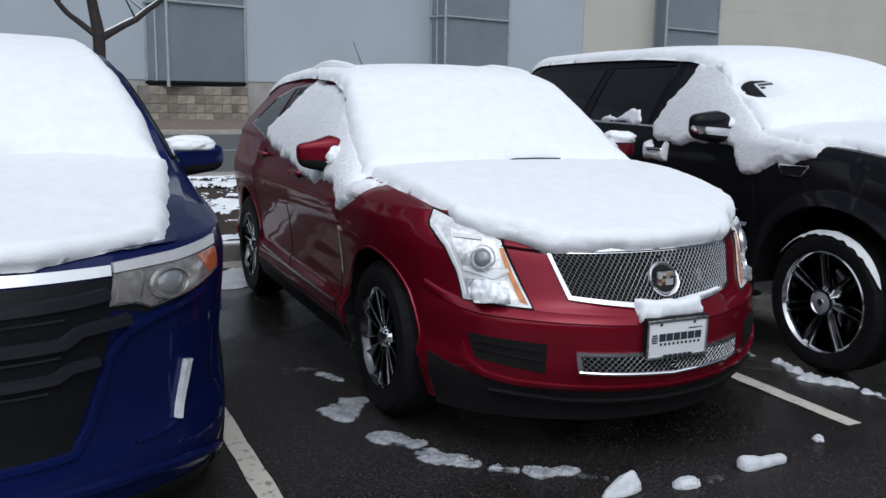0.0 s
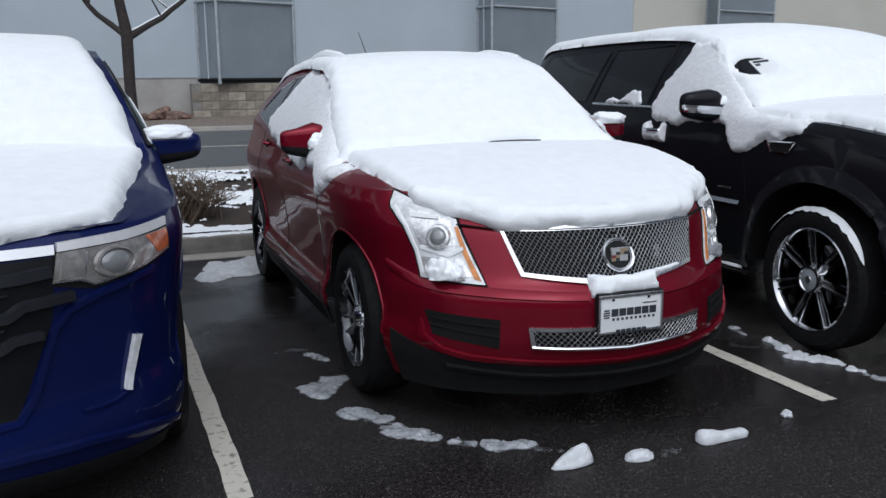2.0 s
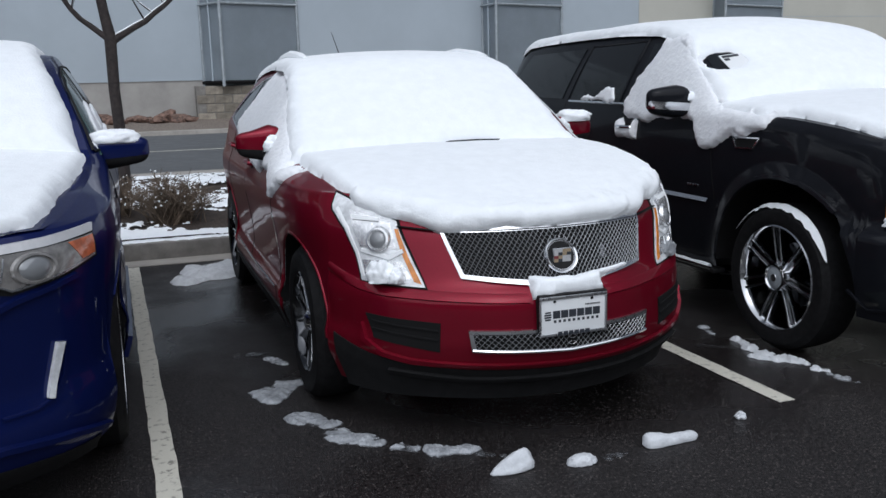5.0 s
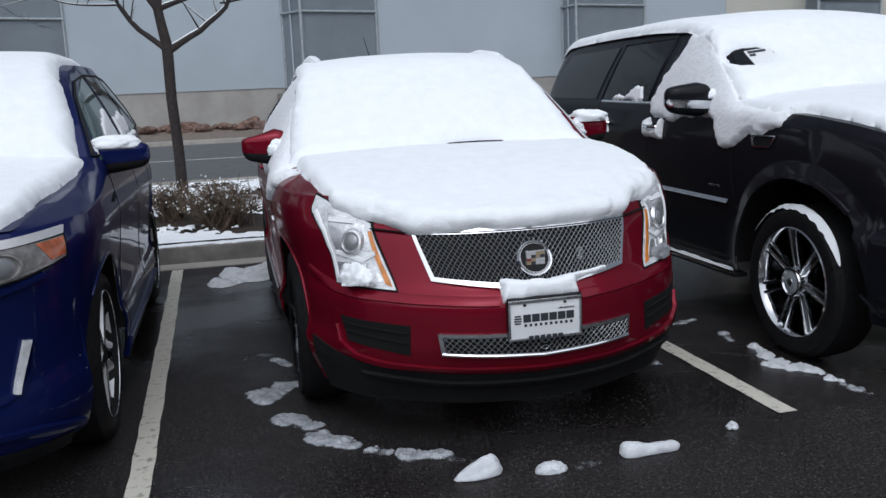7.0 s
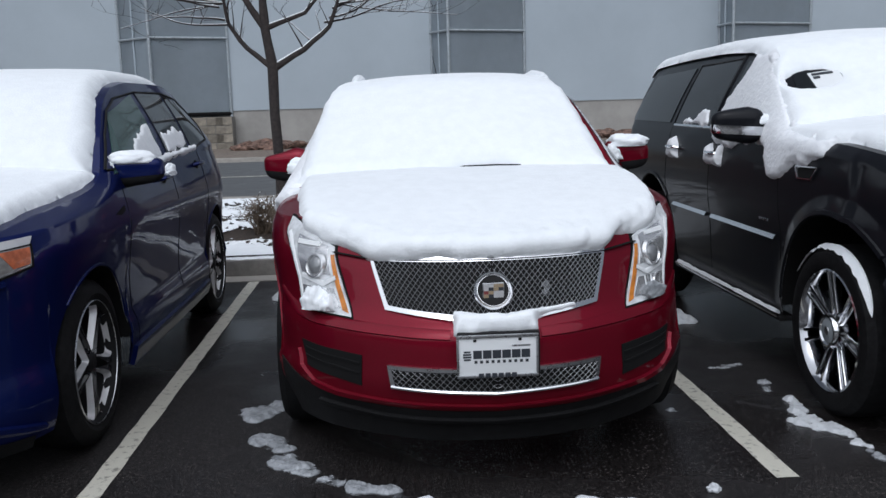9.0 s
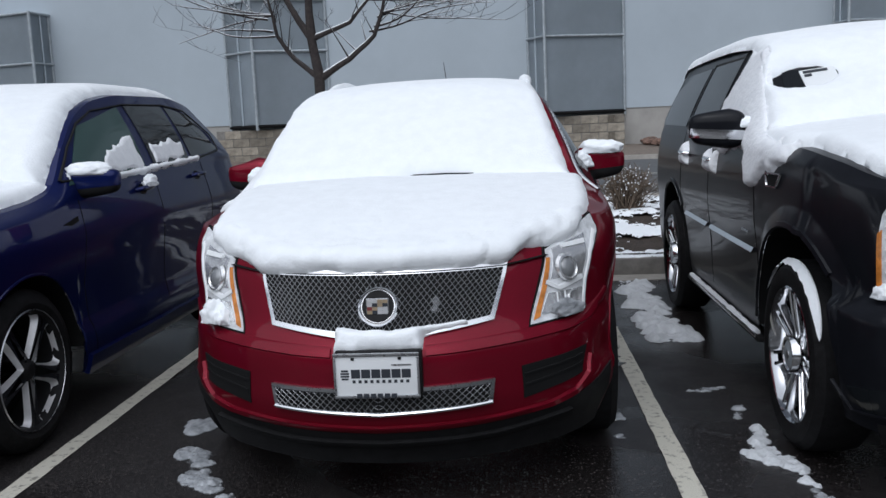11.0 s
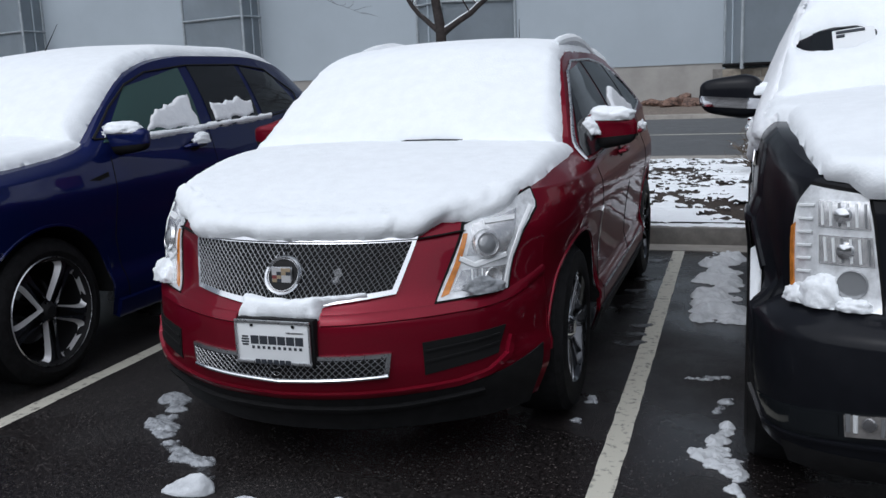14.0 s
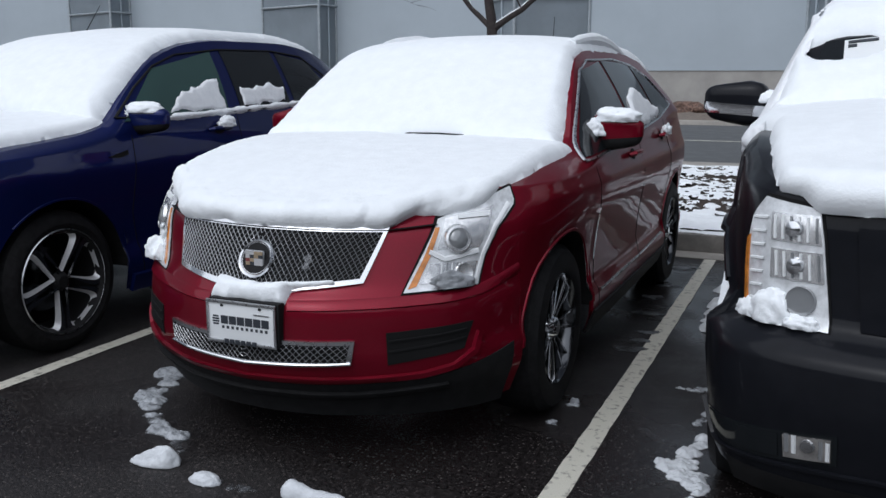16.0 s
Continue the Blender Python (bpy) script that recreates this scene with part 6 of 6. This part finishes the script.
# in front of the red car, in the arc that fell from its bonnet
slush(streak(-1.19, 1.73, -1.03, 1.69, 0.065, 4, 0.3, 2), 0.008, 3.0, THIN)
slush(streak(-1.0, 1.60, -0.94, 1.46, 0.055, 4, 0.3, 3), 0.014, 4.7)
slush([(-1.12, 1.0, 0.085), (-1.05, 1.06, 0.09), (-0.98, 1.13, 0.07), (-1.09, 0.91, 0.065)], 0.020, 6.4)
slush([(-1.04, 0.63, 0.06), (-0.99, 0.59, 0.07), (-0.94, 0.54, 0.065), (-0.90, 0.48, 0.045)], 0.019, 8.1)
slush(streak(-0.93, 0.38, -0.75, 0.22, 0.072, 6, 0.4, 5), 0.018, 9.8)
slush([(-0.69, 0.12, 0.042), (-0.64, 0.08, 0.042)], 0.014, 11.5)
slush(streak(-0.58, 0.03, -0.41, -0.03, 0.062, 6, 0.4, 6), 0.017, 13.2)
slush(streak(-0.41, -0.06, -0.32, -0.12, 0.035, 4, 0.3, 7), 0.007, 14.9, THIN)
slush(streak(0.0, -0.30, 0.16, -0.305, 0.032, 5, 0.4, 8), 0.007, 16.6, THIN)
# behind, between the blue car and the red car
slush([(-1.30, 3.92, 0.14), (-1.12, 4.02, 0.20), (-0.96, 4.05, 0.18), (-1.2, 4.2, 0.15)], 0.05, 18.0, FALLEN)
slush([(-0.98, 4.35, 0.18), (-0.86, 4.5, 0.15)], 0.05, 19.4, FALLEN)
# by the black vehicle: the heap under its doors, then the trail to its front tyre
slush([(1.40, 4.62, 0.10), (1.48, 4.45, 0.13), (1.45, 4.18, 0.14), (1.52, 3.9, 0.13), (1.44, 3.62, 0.15), (1.52, 3.4, 0.14), (1.46, 3.15, 0.15)], 0.05, 21.0, FALLEN)
slush([(1.44, 3.1, 0.13), (1.42, 2.9, 0.12), (1.50, 2.78, 0.15), (1.47, 2.58, 0.14), (1.57, 2.55, 0.10), (1.38, 2.75, 0.08)], 0.05, 22.7, FALLEN)
slush(streak(1.37, 1.43, 1.55, 1.47, 0.038, 5, 0.4, 9), 0.012, 24.4)
slush(streak(1.57, 1.16, 1.53, 1.01, 0.04, 4, 0.3, 10), 0.014, 26.1)
slush(streak(1.32, 0.84, 1.46, 0.73, 0.04, 4, 0.3, 11), 0.003, 27.8, THIN)
slush([(1.57, 0.84, 0.035), (1.56, 0.76, 0.045), (1.54, 0.67, 0.05), (1.53, 0.58, 0.06), (1.47, 0.52, 0.055), (1.56, 0.46, 0.075), (1.61, 0.38, 0.065), (1.63, 0.30, 0.05)], 0.020, 29.5, FALLEN, "loose trail of wet snow by the black tyre")
slush([(1.60, 0.23, 0.03), (1.625, 0.20, 0.03)], 0.018, 31.2, FALLEN)
slush(streak(1.61, 0.14, 1.64, 0.0, 0.04, 4, 0.5, 12), 0.012, 32.9)
# along the parking line by the red car
for k, (x, y, rx) in enumerate(((1.0, 1.96, 0.07), (0.99, 2.15, 0.07), (1.02, 2.34, 0.065), (0.96, 2.77, 0.065), (0.91, 3.22, 0.07), (0.97, 3.58, 0.075), (0.94, 4.3, 0.1))):
    slush(streak(x - 0.05, y, x + 0.05, y + 0.02, rx, 3, 0.3, 20 + k), 0.008, 34.0 + 1.7 * k, THIN)
slush([(0.97, 1.0, 0.03), (0.965, 1.05, 0.025)], 0.016, 48.0)
slush([(0.95, 0.76, 0.03)], 0.013, 49.0)
bm = bmesh.new()
bmesh.ops.create_icosphere(bm, subdivisions=4, radius=1.0)
for v in bm.verts:
    p = v.co.copy()
    t = (p.x + 1) / 2
    rise = 0.40 + 0.60 * max(0.0, min(1.0, t * 1.3)) ** 1.4
    k = 1 + 0.10 * noise.fractal(p * 2.2 + Vector((7, 1, 4)), 1.0, 2.0, 4)
    v.co = (p.x * 0.102 * k, p.y * 0.055 * k * (0.7 + 0.3 * t), max(p.z, -0.02) * 0.092 * rise * k * (1 - 0.2 * abs(p.y)))
lump = part("snow_lump", bm, FALLEN, None, flat_angle=80)
lump.matrix_basis = pose(-0.335, -0.262, 0.001, 0, 0, 12)
tagged(lump, "wedge of snow fallen on wet asphalt", "snow", "snow on the asphalt")
blob("snow_lump", -0.055, -0.315, 0.0, 0.066, 0.040, 0.036, 22.0, FALLEN, "small lump of snow fallen on wet asphalt", group="snow on the asphalt", amp=0.1, sink=0.1)
bm = tube_bm([Vector((0.255 + 0.27 * q, -0.268 - 0.012 * math.sin(3 * q), 0.012)) for q in np.linspace(0, 1, 26)], [float(0.046 * (1 - (2 * q - 1) ** 6) ** 0.5 * (1 - 0.62 * q + 0.10 * math.sin(9 * q + 0.6)) + 0.001) for q in np.linspace(0, 1, 26)], 18)
bm.normal_update()
for v in bm.verts:
    v.co += v.normal * 0.006 * noise.fractal(v.co * 22, 1.0, 2.0, 3)
    v.co.z = max(v.co.z, -0.004)
tagged(part("snow_lump", bm, FALLEN, None, flat_angle=80), "long lump of snow fallen on wet asphalt", "snow", "snow on the asphalt")
blob("snow_lump", 0.825, -0.165, 0.0, 0.028, 0.024, 0.022, 25.0, FALLEN, "small lump of snow fallen on wet asphalt", group="snow on the asphalt")

# ---- bed: snow, shrubs and tree ----
def bed_z(x, y):
    return float(BEDZ(y)) + 0.03 * noise.fractal(Vector((x * 2.2, y * 2.2, float(BEDZ(y)) * 2.2)) + Vector((4.0, 2.8, 3.1)), 1.0, 2.0, 3) * min(1, max(0, (y - 5.15) * 4))


nx, ny = 620, 230
X, Y = np.meshgrid(np.linspace(-7, 7, nx), np.linspace(5.17, 10.85, ny), indexing="ij")
P = np.stack([X, Y, 0 * X], -1)
m1 = noise_at(P * np.array([0.8, 1.3, 1]), 1.1, 31.0, 3) + 0.9 * noise_at(P * np.array([0.8, 1.3, 1]), 7.5, 33.0, 4)
edge = np.exp(-((Y - 5.2) / 0.22) ** 2) * 0.8
sd = m1 + 0.04 + edge - 0.55 * np.exp(-((X + 1.25) / 0.7) ** 2 - ((Y - 5.95) / 0.55) ** 2)
Z = BEDZ(Y) + 0.02 * np.clip((Y - 5.15) * 4, 0, 1) * noise_at(P, 2.2, 4.0, 2)
P[..., 2] = Z + np.clip(sd, 0, 0.5) * 0.06 + 0.012
keep = sd > -0.03
ids = -np.ones(keep.shape, int)
ids[keep] = np.arange(keep.sum())
F = [(ids[i, j], ids[i + 1, j], ids[i + 1, j + 1], ids[i, j + 1]) for i in range(nx - 1) for j in range(ny - 1) if keep[i, j] and keep[i + 1, j] and keep[i + 1, j + 1] and keep[i, j + 1]]
tagged(obj("bed_snow", P[keep], F, SNOW), "thin broken snow over dark bark mulch", "snow", kind="stuff")
kl = snow_patch("kerb_snow", lambda a, b: np.stack([a, b, 0.155 + 0 * a], -1), -6, 6, 5.02, 5.2, 0.02, [(-6, 5.055), (6, 5.05), (6, 5.19), (-6, 5.19)], 0.02, None, "", 0.01, 40.0, None, 0.05)
tagged(kl, "thin line of snow along the kerb's top", "snow", kind="stuff")

rng = random.Random(5)


def limb(bm, p, d, L, r0, depth, snow, bend=0.25):
    """A tapering branch with side shoots; snow tubes lie on its upper side."""
    n = max(4, int(L / 0.10))
    pts, rad = [Vector(p)], [r0]
    d = Vector(d).normalized()
    for i in range(n):
        d = (d + Vector((rng.uniform(-1, 1), rng.uniform(-1, 1), rng.uniform(-0.6, 0.9))) * bend * 0.22).normalized()
        pts.append(pts[-1] + d * L / n)
        rad.append(r0 * (1 - 0.72 * (i + 1) / n))
    tube_bm(pts, rad, 8 if r0 > 0.012 else 5, bm)
    if snow is not None and r0 > 0.0045 and abs(d.z) < 0.93:
        tube_bm([q + Vector((0, 0, k * 0.72)) for q, k in zip(pts, rad)], [k * 0.5 + 0.0012 for k in rad], 6, snow)
    if depth > 0:
        for i in range(2, n + 1):
            if rng.random() < (0.62 if depth > 1 else 0.75):
                side = Vector((rng.uniform(-1, 1), rng.uniform(-1, 1), rng.uniform(-0.15, 0.75)))
                nd = (d * 0.55 + side.normalized() * 0.75).normalized()
                limb(bm, pts[i], nd, L * rng.uniform(0.28, 0.5), max(0.0028, rad[i] * 0.55), depth - 1, snow, 0.9)
    return pts


tx, ty = -1.705, 7.0
tree = thing("street_tree", None, "small bare tree with thin snow on its limbs", "tree")
bm = tube_bm([(tx + 0.03, ty, 0.15), (tx + 0.02, ty, 0.32), (tx + 0.02, ty, 0.9), (tx - 0.005, ty, 1.5), (tx, ty, 2.06), (tx - 0.04, ty, 2.30), (tx - 0.07, ty, 2.52)], [0.085, 0.066, 0.060, 0.057, 0.060, 0.052, 0.050], 14)
for v in bm.verts:
    v.co += v.co.normalized() * 0.008 * noise.fractal(v.co * 9, 1.0, 2.0, 3)
part("trunk", bm, BARK, tree)
sbm = bmesh.new()
for p, ds, r, L in (
        ((tx - 0.03, ty, 2.05), [(-0.30, 0.05, 0.22), (-0.36, 0, 0.48), (-0.14, 0, 0.9)], 0.034, 1.0),
        ((tx + 0.04, ty, 2.03), [(0.80, -0.05, 0.42), (0.70, 0, 0.55), (0.35, 0, 0.95)], 0.038, 1.15),
        ((tx - 0.07, ty, 2.48), [(-0.45, 0.1, 0.65), (-0.3, 0, 0.9)], 0.042, 1.3),
        ((tx - 0.06, ty, 2.48), [(0.02, 0, 1.0), (0.05, 0.05, 1.0)], 0.050, 1.5),
        ((tx - 0.05, ty, 2.46), [(0.6, -0.1, 0.20), (0.5, 0, 0.6)], 0.030, 0.9)):
    bb = bmesh.new()
    q = Vector(p)
    pts, rr = [q], [r * 1.15]
    for i, dd in enumerate(ds):
        dv = Vector(dd).normalized()
        for k in range(3):
            q = q + (dv + Vector((rng.uniform(-0.1, 0.1), rng.uniform(-0.1, 0.1), 0.02))) * L / (3 * len(ds))
            pts.append(q)
            rr.append(r * (1 - 0.55 * (i * 3 + k + 1) / (3 * len(ds))))
    tube_bm(pts, rr, 10, bb)
    tube_bm([a + Vector((-c * 0.25, 0, c * 0.80)) for a, c in zip(pts, rr)], [c * 0.46 for c in rr], 6, sbm)
    last = (pts[-1] - pts[-2]).normalized()
    for i in range(3, len(pts)):
        for _ in range(1 if i < 7 else 2):
            sd_ = Vector((rng.uniform(-1, 1), rng.uniform(-1, 1), rng.uniform(-0.05, 0.5))).normalized()
            limb(bb, pts[i], sd_ * 0.8 + last * 0.5, rng.uniform(0.25, 0.55), rr[i] * 0.36, 2, sbm)
    limb(bb, pts[-1], last, 0.9, rr[-1] * 0.9, 3, sbm)
    # long spreading twigs at the height of the lower crown
    sx = 1 if ds[0][0] > 0 else -1
    for _ in range(3):
        limb(bb, pts[-2], (sx * 1.0, rng.uniform(-0.4, 0.4), rng.uniform(-0.12, 0.2)), rng.uniform(0.9, 1.5), 0.011, 2, sbm, 0.35)
    part("limb", bb, BARK, tree)
for (dx, dz), d, L in (((0.60, 0.47), (1, 0.05, 0.0), 1.35), ((0.66, 0.52), (1, -0.2, 0.22), 1.1), ((0.70, 0.62), (0.9, 0.2, 0.25), 1.0), ((-0.48, 0.47), (-1, 0.05, 0.0), 1.0), ((-0.55, 0.66), (-1, -0.1, 0.02), 1.15), ((-0.50, 0.52), (-1, 0.15, 0.15), 0.9)):
    bb = bmesh.new()
    limb(bb, (tx + dx, ty, 2.04 + dz), d, L, 0.013, 2, sbm, 0.75)
    part("twig", bb, BARK, tree)
part("limb_snow", sbm, SNOW, tree, "thin white snow along the limbs")


def shrub(x, y, w, h, seed, label, n=170, snowy=0.4):
    r2 = random.Random(seed)
    s = thing("shrub", pose(x, y, bed_z(x, y) - 0.02), label, "shrub", "shrubs in the bed")
    bm, sb = bmesh.new(), bmesh.new()
    for i in range(n):
        a = r2.uniform(0, 2 * math.pi)
        k = r2.uniform(0.15, 1.0)
        p = Vector((r2.gauss(0, w * 0.10), r2.gauss(0, w * 0.10), 0))
        d = Vector((math.cos(a) * k * w * 0.55, math.sin(a) * k * w * 0.45, h * r2.uniform(0.55, 1.05) * (1.1 - 0.45 * k)))
        pts = [p + d * t + Vector((0, 0, 0.10 * h * math.sin(math.pi * t))) + Vector((r2.gauss(0, 0.012), r2.gauss(0, 0.012), 0)) for t in np.linspace(0, 1, 5)]
        tube_bm(pts, [0.006, 0.005, 0.004, 0.003, 0.0018], 4, bm, False)
        for _ in range(4):
            t = r2.uniform(0.4, 1)
            q = p + d * t + Vector((0, 0, 0.10 * h * math.sin(math.pi * t)))
            e = q + Vector((r2.gauss(0, 0.06), r2.gauss(0, 0.06), r2.uniform(0.0, 0.09)))
            tube_bm([q, (q + e) / 2 + Vector((0, 0, 0.01)), e], [0.003, 0.0025, 0.0016], 4, bm, False)
            if r2.random() < snowy:
                bmesh.ops.create_icosphere(sb, subdivisions=1, radius=r2.uniform(0.006, 0.014), matrix=Matrix.Translation(e))
    tagged(part("brush", bm, TWIG, s), kind="stuff")
    tagged(part("frost", sb, SNOW, s, "flecks of snow on the stem tips"), kind="stuff")
    return s


shrub(-1.27, 6.0, 0.80, 0.50, 1, "low brown dry shrub with flecks of snow", 300, 0.15)
shrub(-1.80, 6.45, 0.55, 0.42, 2, "low brown dry shrub with flecks of snow", 160, 0.15)
shrub(1.86, 8.2, 0.75, 0.62, 3, "pale brown dry shrub with flecks of snow", 260, 0.25)
shrub(-4.3, 6.4, 0.9, 0.55, 4, "low brown dry shrub with flecks of snow", 120)
shrub(4.9, 6.6, 0.9, 0.55, 5, "low brown dry shrub with flecks of snow", 120)

# ---- rocks under the wall ----
rock_meshes = []
for k in range(6):
    bm = bmesh.new()
    bmesh.ops.create_icosphere(bm, subdivisions=2, radius=1.0)
    for v in bm.verts:
        v.co *= 1 + 0.55 * noise.noise(v.co * 1.1 + Vector((k * 5.0, 1, 2)))
        v.co.z *= 0.62
    me = bpy.data.meshes.new("rock")
    bm.to_mesh(me)
    bm.free()
    me.materials.append(ROCK)
    rock_meshes.append(me)
r3 = random.Random(9)
for x0, x1, n in ((-5.2, 0.35, 46), (4.6, 9.9, 44), (-14.5, -9.3, 20), (13.8, 19.2, 18)):
    for i in range(n):
        o = new("rock", r3.choice(rock_meshes))
        s = r3.uniform(0.15, 0.34)
        o.matrix_basis = Matrix.LocRotScale((r3.uniform(x0, x1), r3.uniform(24.6, 25.7), 0.52 + r3.uniform(-0.02, 0.12)), Euler((r3.uniform(-0.3, 0.3), r3.uniform(-0.3, 0.3), r3.uniform(0, 6.3))), (s * 1.3, s, s * 0.85))
        tagged(o, "rough reddish rock on the verge", "rock", "rocks along the wall")

# ---- block plinths ----
blk = bmesh.new()
box_bm(0.012, 0.528, -0.012, 0.2, 0.012, 0.258, 0.010, blk)
me = bpy.data.meshes.new("block")
blk.to_mesh(me)
blk.free()
me.materials.append(BLOCK)
for b in BAYS[1:5]:
    lo, hi = min(b) - 0.32, max(b) + 0.40
    base = thing("block_plinth", pose(lo, 25.35, 0.44), "low wall of pale concrete blocks under the bay", "block wall", "block plinths")
    nb = int((hi - lo) / 0.54)
    part("mortar", box_bm(0.004, nb * 0.54 - 0.004, 0.006, 0.55, -0.1, 1.078), CONC, base)
    for c in range(4):
        for i in range(nb):
            o = new("block", me)
            o.parent = base
            o.matrix_basis = pose(min(i * 0.54 + (0.27 if c % 2 else 0.0), nb * 0.54 - 0.54), 0, c * 0.27)

# ---- the lot behind the camera, closed by an added, unseen plain wall for reflections ----
solid("wall_south", -60, 60, -34.4, -34, 0, 7, WALLC, 0.0, None, label="plain long unseen wall added to close the lot behind the camera", category="wall", kind="structure")
